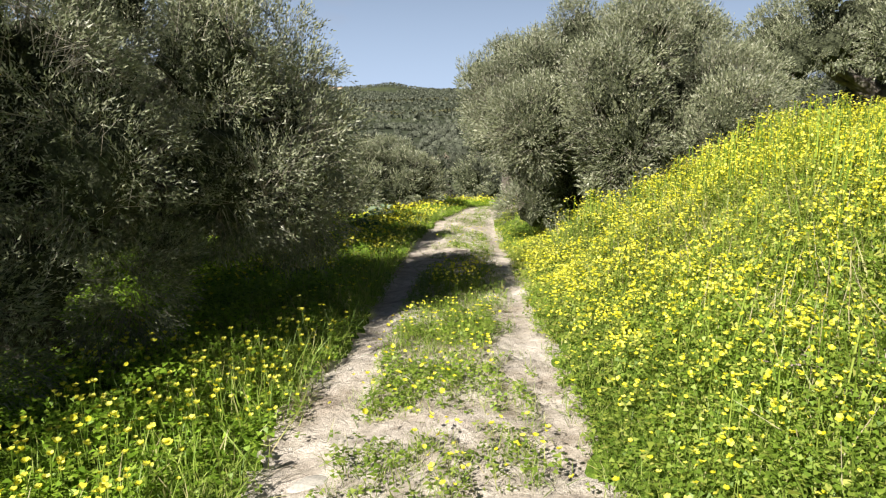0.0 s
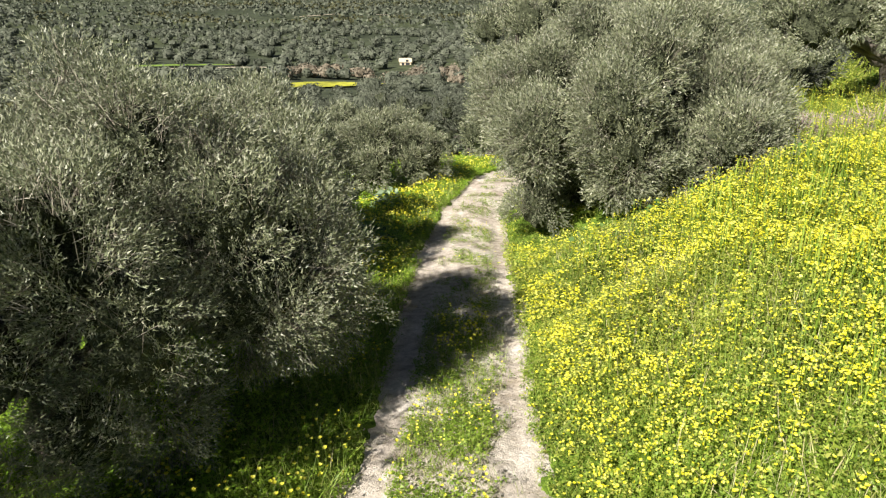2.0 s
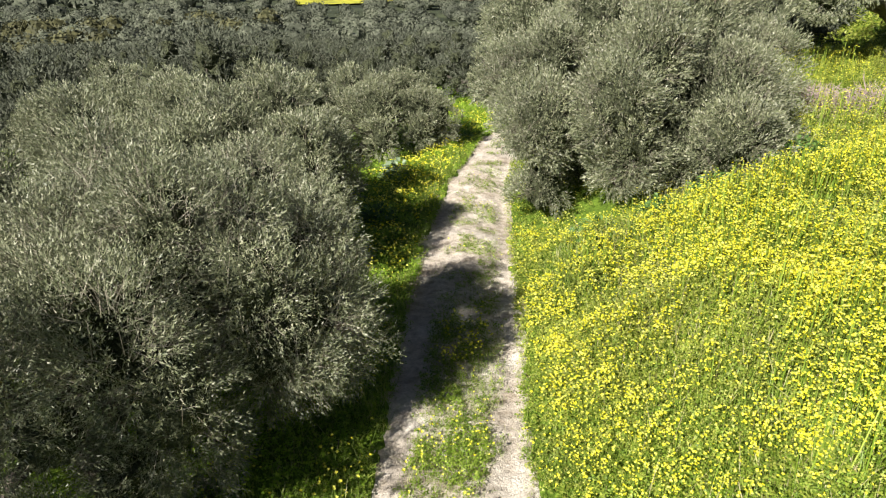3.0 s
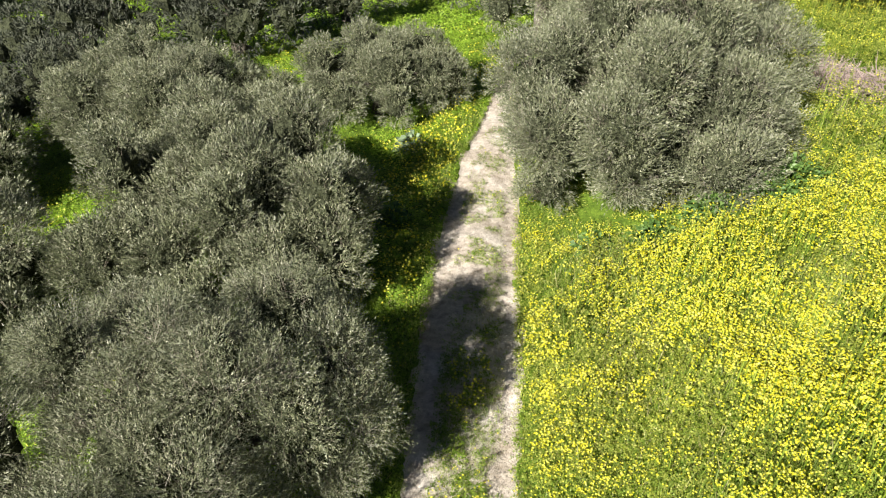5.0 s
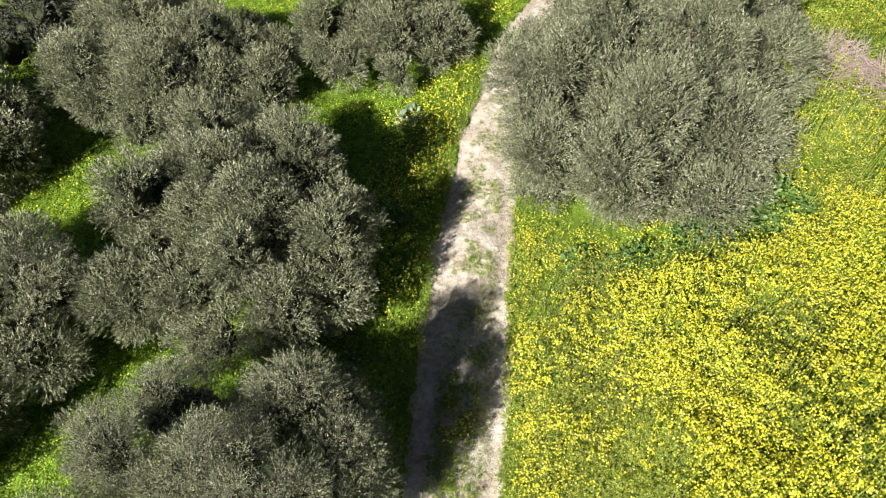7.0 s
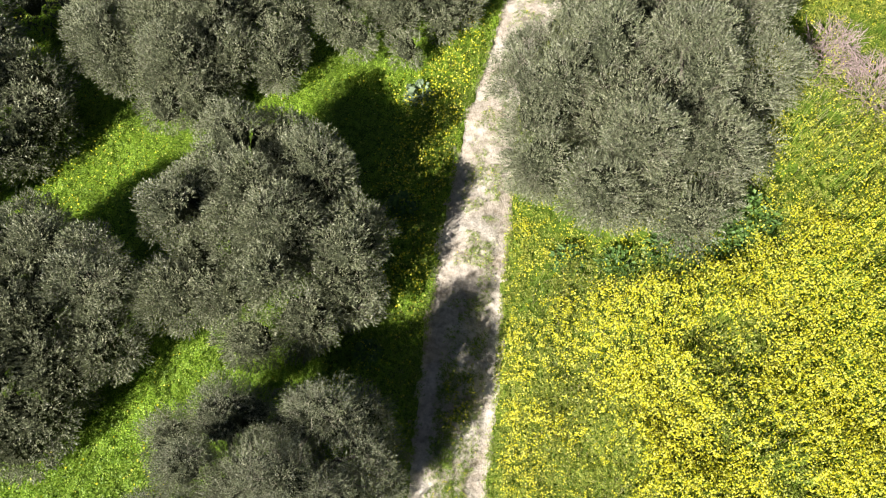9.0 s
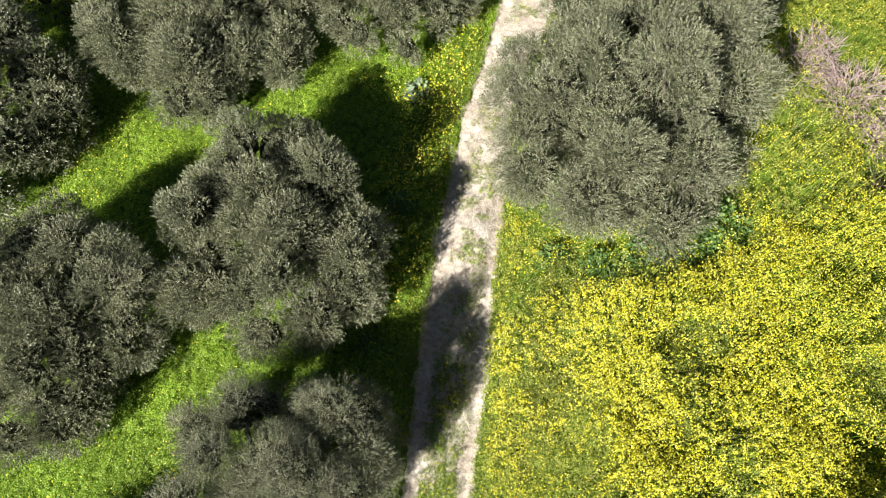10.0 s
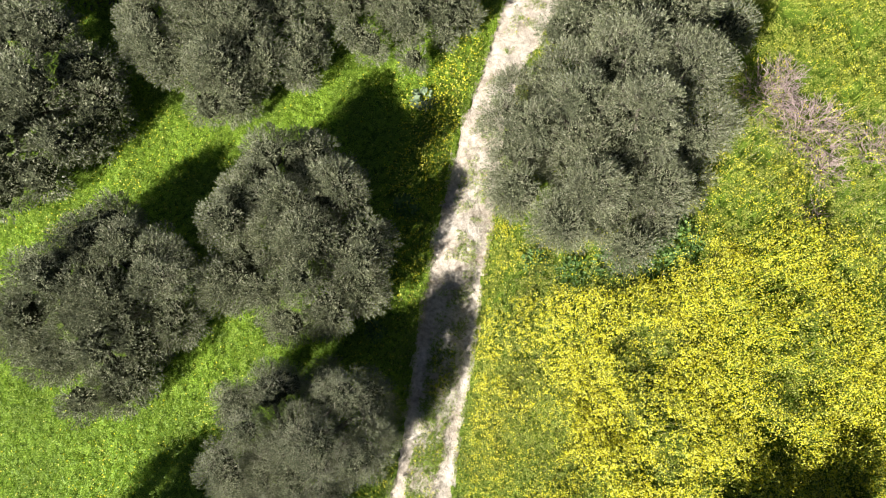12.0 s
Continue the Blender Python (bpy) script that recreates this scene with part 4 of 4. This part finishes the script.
leaves = strew(CLOVER, at, rng.uniform(0.018, 0.037, len(x)), rng, 0.4)
x, y = sow(-1.1, 2.5, 2.0, 22, 110, lambda x, y: crown_grass(x, y) * step(0.42, 0.6, drift(x, y, 0.7, 66)) * np.where(y > 9.5, 0.5, 1.0), rng)
at = np.stack([x, y, land(x, y) + rng.uniform(0.10, 0.26, len(x))], 1)
blooms = strew(CUP, at, rng.uniform(0.014, 0.024, len(x)), rng, 0.5)
stuff("track_grass", [(blades, 0, 4), (leaves, 1, 3), (blooms, 2, 4)], [GRASS_BLADE, HERB_LEAF, PETAL], "short grass and clover growing on the middle of the track", "grass")


# ---- single plants, stones and brush ----
def quads_mesh(name, quads, mat):
    v = np.asarray(quads, float).reshape(-1, 3)
    return mesh_of(name, v, np.arange(len(v)).reshape(-1, 4), [mat])


def wood_sorrel(seed, blooms):
    """A yellow-flowered sorrel: upright stem, cupped blossoms, trefoil leaves at the foot."""
    r = np.random.default_rng(seed)
    plant = tagged(new("yellow_sorrel"), "yellow cup-shaped wildflower on a slender green stem", "flower", "yellow sorrel flowers")
    for k in range(blooms):
        tip = np.array([r.uniform(-0.05, 0.05), r.uniform(-0.05, 0.05), r.uniform(0.22, 0.34)])
        v, f = tube(bend((0, 0, -0.03), tip, 4, 0.006, r), [0.003, 0.0028, 0.0024, 0.002], 4, seed)
        stem = part("stem", mesh_of("stem", v, f, [HERB_LEAF]), plant)
        cup = np.asarray(petals(5, 0.9, 0.48)) * r.uniform(0.024, 0.032)
        part("blossom", quads_mesh("blossom", cup + tip, PETAL), stem)
    leaf = [np.asarray(TREFOIL) * r.uniform(0.02, 0.032) + np.array([r.uniform(-0.06, 0.06), r.uniform(-0.06, 0.06), r.uniform(0.06, 0.15)]) for _ in range(6)]
    part("leaves", quads_mesh("leaves", np.concatenate(leaf), HERB_LEAF), plant)
    return plant


sorrels = [wood_sorrel(70 + k, 1 + k % 3) for k in range(6)]
rngp = np.random.default_rng(12)
spots = []
while len(spots) < 150:
    x, y = rngp.uniform(-2.7, -0.8), rngp.uniform(2.4, 6.0)
    if 0.12 < float(left_of(x, y)) < 1.8 and float(drift(x, y, 0.7, 71)) > 0.40 and rngp.random() < 1.2 - 0.17 * y:
        spots.append((x, y, 1.0))
while len(spots) < 230:
    y = rngp.uniform(5.0, 8.6)
    u = rngp.uniform(0.30, 0.70)
    if rngp.random() < (0.9 if y > 7.2 else 0.35):
        spots.append((float(track_left(y) * (1 - u) + track_right(y) * u), y, 0.95 if y > 7.2 else 0.7))
for k, (x, y, s) in enumerate(spots):
    m = Matrix.Translation(on(x, y)) @ pose(0, 0, 0, rngp.uniform(-9, 9), rngp.uniform(-9, 9), rngp.uniform(0, 360)) @ Matrix.Scale(s * rngp.uniform(0.75, 1.15), 4)
    if k < 6:
        sorrels[k].matrix_world = m
    else:
        copy_thing(sorrels[k % 6], m)


def pebble(seed):
    r = np.random.default_rng(seed)
    bm = bmesh.new()
    bmesh.ops.create_icosphere(bm, subdivisions=2, radius=1.0)
    k = r.uniform(0.6, 1.0, 3) * np.array([1, 1, 0.6])
    for v in bm.verts:
        n = noise.noise(v.co * 1.3 + Vector((seed, 0, 0)))
        v.co = Vector((v.co.x * k[0], v.co.y * k[1], v.co.z * k[2])) * (1 + 0.35 * n)
    me = bpy.data.meshes.new("pebble")
    bm.to_mesh(me)
    bm.free()
    me.materials.append(STONE)
    return tagged(new("pebble", me), "small pale weathered stone lying on the track", "stone", "stones on the track")


stones = [pebble(80 + k) for k in range(5)]
for k in range(110):
    y = 2.4 + 12 * rngp.random() ** 1.4
    x = float(track_left(y) + (track_right(y) - track_left(y)) * rngp.uniform(0.04, 0.96))
    s = 0.010 + 0.030 * rngp.random() ** 3
    m = Matrix.Translation(on(x, y, 0.0)) @ pose(0, 0, 0, 0, 0, rngp.uniform(0, 360)) @ Matrix.Scale(s, 4)
    if k < 5:
        stones[k].matrix_world = m
    else:
        copy_thing(stones[k % 5], m)


def flat_stone(x, y, s, seed):
    """A worn slab half sunk in the track."""
    ob = pebble(seed)
    ob.name = "flat_stone"
    tagged(ob, "pale grey slab of rock worn flush with the track", "stone", "slabs in the track")
    ob.matrix_world = Matrix.Translation(on(x, y, -0.03)) @ pose(0, 0, 0, 4, 3, seed * 40) @ Matrix.Diagonal((s, s * 0.75, s * 0.45, 1))
    return ob


for k, (x, y, s) in enumerate(((-0.52, 3.55, 0.12), (-0.62, 3.05, 0.15), (-0.3, 3.2, 0.08), (0.12, 3.6, 0.07), (0.25, 4.6, 0.10), (-0.55, 5.0, 0.09))):
    flat_stone(x, y, s, 130 + k)


def dry_twig(seed):
    """A forked dry twig one unit long, pointing up."""
    r = np.random.default_rng(seed)
    main = bend((0, 0, 0), (0, 0, 1), 4, 0.06, r)
    v, f = tube(main, [0.024, 0.019, 0.013, 0.006], 4, seed)
    vs, fs, off = [v], [f], len(v)
    for k in range(3):
        o = main[1 + k % 2]
        e = o + np.array([r.normal() * 0.22, r.normal() * 0.22, r.uniform(0.2, 0.5)])
        v, f = tube(bend(o, e, 3, 0.03, r), [0.012, 0.009, 0.004], 3, seed + k)
        vs.append(v)
        fs.append(f + off)
        off += len(v)
    return mesh_of("twig", np.concatenate(vs), np.concatenate(fs), [DEAD_TWIG])


DRY_TWIGS = [dry_twig(870 + k) for k in range(8)]


def dead_brush(x, y, rad, tall, twigs, seed, label):
    """A heap of cut, dried twigs."""
    r = np.random.default_rng(seed)
    heap = tagged(new("dead_brush"), label, "brushwood", "heaps of dead brush")
    heap.location = on(x, y)
    for k in range(twigs):
        a, b = r.uniform(0, 2 * math.pi), r.uniform(0, 1) ** 0.6
        ob = part("twig", DRY_TWIGS[k % 8], heap)
        d = Vector((math.cos(a) * b + r.normal() * 0.6, math.sin(a) * b + r.normal() * 0.6, r.uniform(0.05, 1.0)))
        ob.rotation_euler = d.to_track_quat("Z", "Y").to_euler()
        ob.location = (math.cos(a) * b * rad * 0.75, math.sin(a) * b * rad * 0.75, r.uniform(-0.02, tall * 0.6) if k > 5 else -0.02)
        ob.scale = (r.uniform(0.25, 0.6) * (0.5 + tall),) * 3
    return heap


for k, (x, y, rad, tall, n) in enumerate(((8.75, 17.1, 0.95, 0.5, 230), (9.95, 16.1, 1.15, 0.6, 290), (10.35, 14.9, 0.6, 0.4, 110), (9.3, 17.8, 0.65, 0.4, 110), (11.75, 15.8, 0.75, 0.45, 140), (9.95, 13.4, 0.5, 0.3, 70))):
    dead_brush(x, y, rad, tall, n, 90 + k, "heap of dry pinkish-brown brush among green herbs")
dead_brush(2.1, 3.3, 0.22, 0.22, 16, 97, "dry brown twigs among the bank herbs")
r90 = np.random.default_rng(95)
v, f = tube(bend((-0.45, 0, 0.10), (0.5, 0.15, 0.22), 7, 0.04, r90), np.linspace(0.045, 0.015, 7), 7, 95, 0.3)
log = tagged(new("fallen_branch", mesh_of("fallen_branch", v, f, [plain_material("bleached_wood", (0.5, 0.45, 0.4))], smooth=True)), "bleached dead branch lying in the herbs", "branch")
log.location = on(10.0, 12.75)


def leafy_plant(x, y, rad, tall, leaves, size, mat, seed, name, label, group=""):
    """A bushy herb: stems from one foot and broad leaves at many heights."""
    r = np.random.default_rng(seed)
    plant = tagged(new(name), label, "plant", group)
    plant.location = on(x, y)
    for k in range(7):
        a = 2 * math.pi * k / 7 + r.uniform(-0.3, 0.3)
        v, f = tube(bend((0, 0, -0.05), (math.cos(a) * rad * 0.6, math.sin(a) * rad * 0.6, tall * r.uniform(0.6, 0.9)), 5, 0.02, r), np.linspace(0.010, 0.004, 5), 5, seed + k)
        part("stem", mesh_of("stem", v, f, [HERB_LEAF]), plant)
    d = unit(r.normal(size=(leaves, 3)))
    d[:, 2] = np.abs(d[:, 2])
    at = d * np.array([rad, rad, tall]) * r.uniform(0.55, 1.0, (leaves, 1))
    out = unit(d * np.array([1, 1, 0.2]) + r.normal(size=d.shape) * 0.25)
    side = unit(np.cross(out, np.array([0, 0, 1.0]) + r.normal(size=d.shape) * 0.3))
    s = size * r.uniform(0.6, 1.2, (leaves, 1))
    dip = np.array([0, 0, 1.0]) * s
    q = np.stack([at - out * s * 0.2, at + out * s * 0.4 + side * s * 0.42 + dip * 0.1, at + out * s - dip * 0.2, at + out * s * 0.4 - side * s * 0.42 + dip * 0.1], 1)
    part("leaves", quads_mesh("leaves", q, mat), plant)
    return plant


GREY_LEAF = leaf_material("grey_felted_leaf", [(0.0, (0.12, 0.17, 0.09)), (1.0, (0.26, 0.33, 0.2))], 0.7, 0.1)
leafy_plant(-1.5, 16.6, 0.42, 0.42, 150, 0.16, GREY_LEAF, 101, "felted_plant", "grey-green broad-leaved plant at the verge")
for k, (x, y, rad, tall) in enumerate(((4.8, 11.45, 0.75, 0.6), (5.6, 11.85, 0.85, 0.65), (6.4, 12.4, 0.75, 0.6), (2.6, 11.5, 0.45, 0.4), (3.6, 11.2, 0.55, 0.5), (-1.55, 12.9, 0.4, 0.5), (-1.9, 8.9, 0.35, 0.35))):
    leafy_plant(x, y, rad, tall, 700 if rad > 0.6 else 300, 0.10, SHRUB_LEAF, 110 + k, "mallow_bush", "dark green leafy bush growing in the herbs", "leafy bushes")


# ---- far off ----
def strip(name, pts, width, mat, label, category, lift=0.25):
    """A ribbon that lies on the land along a line of points."""
    p = np.array(pts, float)
    t = np.linspace(0, len(p) - 1, len(p) * 24)
    x, y = np.interp(t, np.arange(len(p)), p[:, 0]), np.interp(t, np.arange(len(p)), p[:, 1])
    d = unit(np.stack([np.gradient(x), np.gradient(y)], 1))
    w = width * (0.6 + 0.8 * drift(x, y, 40, 77))[:, None] / 2 * (np.sin(np.pi * (0.02 + 0.96 * t / t.max())) ** 0.5)[:, None]
    a, b = np.stack([x, y], 1) + np.stack([-d[:, 1], d[:, 0]], 1) * w, np.stack([x, y], 1) - np.stack([-d[:, 1], d[:, 0]], 1) * w
    rows = np.stack([a, (a * 2 + b) / 3, (a + b * 2) / 3, b], 1)
    v = np.concatenate([rows, (sheet_z(rows[..., 0], rows[..., 1]) + lift)[..., None]], -1)
    i = np.arange(v.shape[0] * 4).reshape(-1, 4)
    f = np.stack([i[:-1, :-1], i[:-1, 1:], i[1:, 1:], i[1:, :-1]], -1).reshape(-1, 4)
    return tagged(new(name, mesh_of(name, v.reshape(-1, 3), f, [mat], smooth=True)), label, category, kind="structure")


strip("far_dirt_road", [(-150, 690), (-128, 720), (-118, 735), (-104, 732)], 5.0, FIELD_SOIL, "pale dirt road winding over the far slope", "road", 0.5)
strip("far_dirt_road", [(-88, 745), (-70, 742), (-58, 730), (-44, 735)], 6.0, FIELD_SOIL, "pale dirt road winding over the far slope", "road", 0.5)
strip("valley_track", [(-160, 235), (-110, 250), (-70, 262), (-45, 250)], 4.0, FIELD_SOIL, "pale earth track between the valley groves", "road", 0.6)
YELLOW_FIELD = leaf_material("yellow_field", [(0.0, (0.46, 0.46, 0.04)), (1.0, (0.48, 0.48, 0.045))], 0.9, 0.0, 0.6, 0.25)
GREEN_FIELD = leaf_material("green_field", [(0.0, (0.17, 0.27, 0.03)), (1.0, (0.18, 0.28, 0.03))], 0.9, 0.0, 0.4, 0.2)
strip("flower_field", [(-50, 208), (-42, 210), (-35, 213), (-28, 209), (-20, 212)], 22.0, YELLOW_FIELD, "yellow flowering strip in the valley", "field", 0.5)
strip("hill_field", [(-560, 1180), (-520, 1200), (-470, 1190)], 40.0, YELLOW_FIELD, "yellow-green field on the far hill", "field", 0.6)
strip("valley_meadow", [(-150, 245), (-110, 262), (-80, 275)], 7.0, GREEN_FIELD, "green meadow strip in the valley", "field", 0.8)


def house(x, y, w, d, h, turn, label, roof=None):
    """A plain rural house with a low tiled roof, a door and shuttered windows."""
    top = tagged(new("farmhouse"), label, "house", "houses on the far hill")
    top.matrix_world = Matrix.Translation((x, y, float(sheet_z(np.array(x), np.array(y))) - 0.5)) @ pose(0, 0, 0, 0, 0, turn)

    def box(name, sx, sy, sz, px, py, pz, mat, parent, ridge=0.0):
        bm = bmesh.new()
        bmesh.ops.create_cube(bm, size=1.0)
        for v in bm.verts:
            if ridge and v.co.z > 0:
                v.co.y *= ridge
            v.co = Vector((v.co.x * sx + px, v.co.y * sy + py, v.co.z * sz + pz))
        me = bpy.data.meshes.new(name)
        bm.to_mesh(me)
        bm.free()
        me.materials.append(mat)
        return part(name, me, parent)

    wall = box("wall", w, d, h, 0, 0, h / 2, PLASTER, top)
    box("roof", w + 0.8, d + 0.8, 1.6, 0, 0, h + 0.8, roof or ROOF_TILE, top, 0.12)
    n = max(2, int(w / 3.5))
    for i in range(n):
        for z in ((h * 0.3, h * 0.72) if h > 5 else (h * 0.5,)):
            box("window", 1.0, 0.12, 1.4, (i + 0.5) / n * w - w / 2, -d / 2 - 0.05, z, DARK_OPENING, wall)
    box("door", 1.1, 0.14, 2.2, 0.6, -d / 2 - 0.06, 1.6, DARK_OPENING, wall)
    return top


for x, y, w, d, h, turn in ((-470, 1300, 16, 11, 13, 12), (-448, 1296, 13, 10, 8, -6), (-430, 1290, 11, 9, 9, 4), (-415, 1292, 12, 9, 6, 20), (-405, 1310, 9, 8, 7, 0), (-232, 1500, 12, 9, 6, 10), (-216, 1505, 10, 8, 6, -5)):
    house(x, y, w, d, h, turn, "pale ochre plastered house among trees on the hill")
house(-19.5, 300, 4.5, 4.0, 1.6, 8, "small pale house among bare trees on the valley floor", PLASTER)
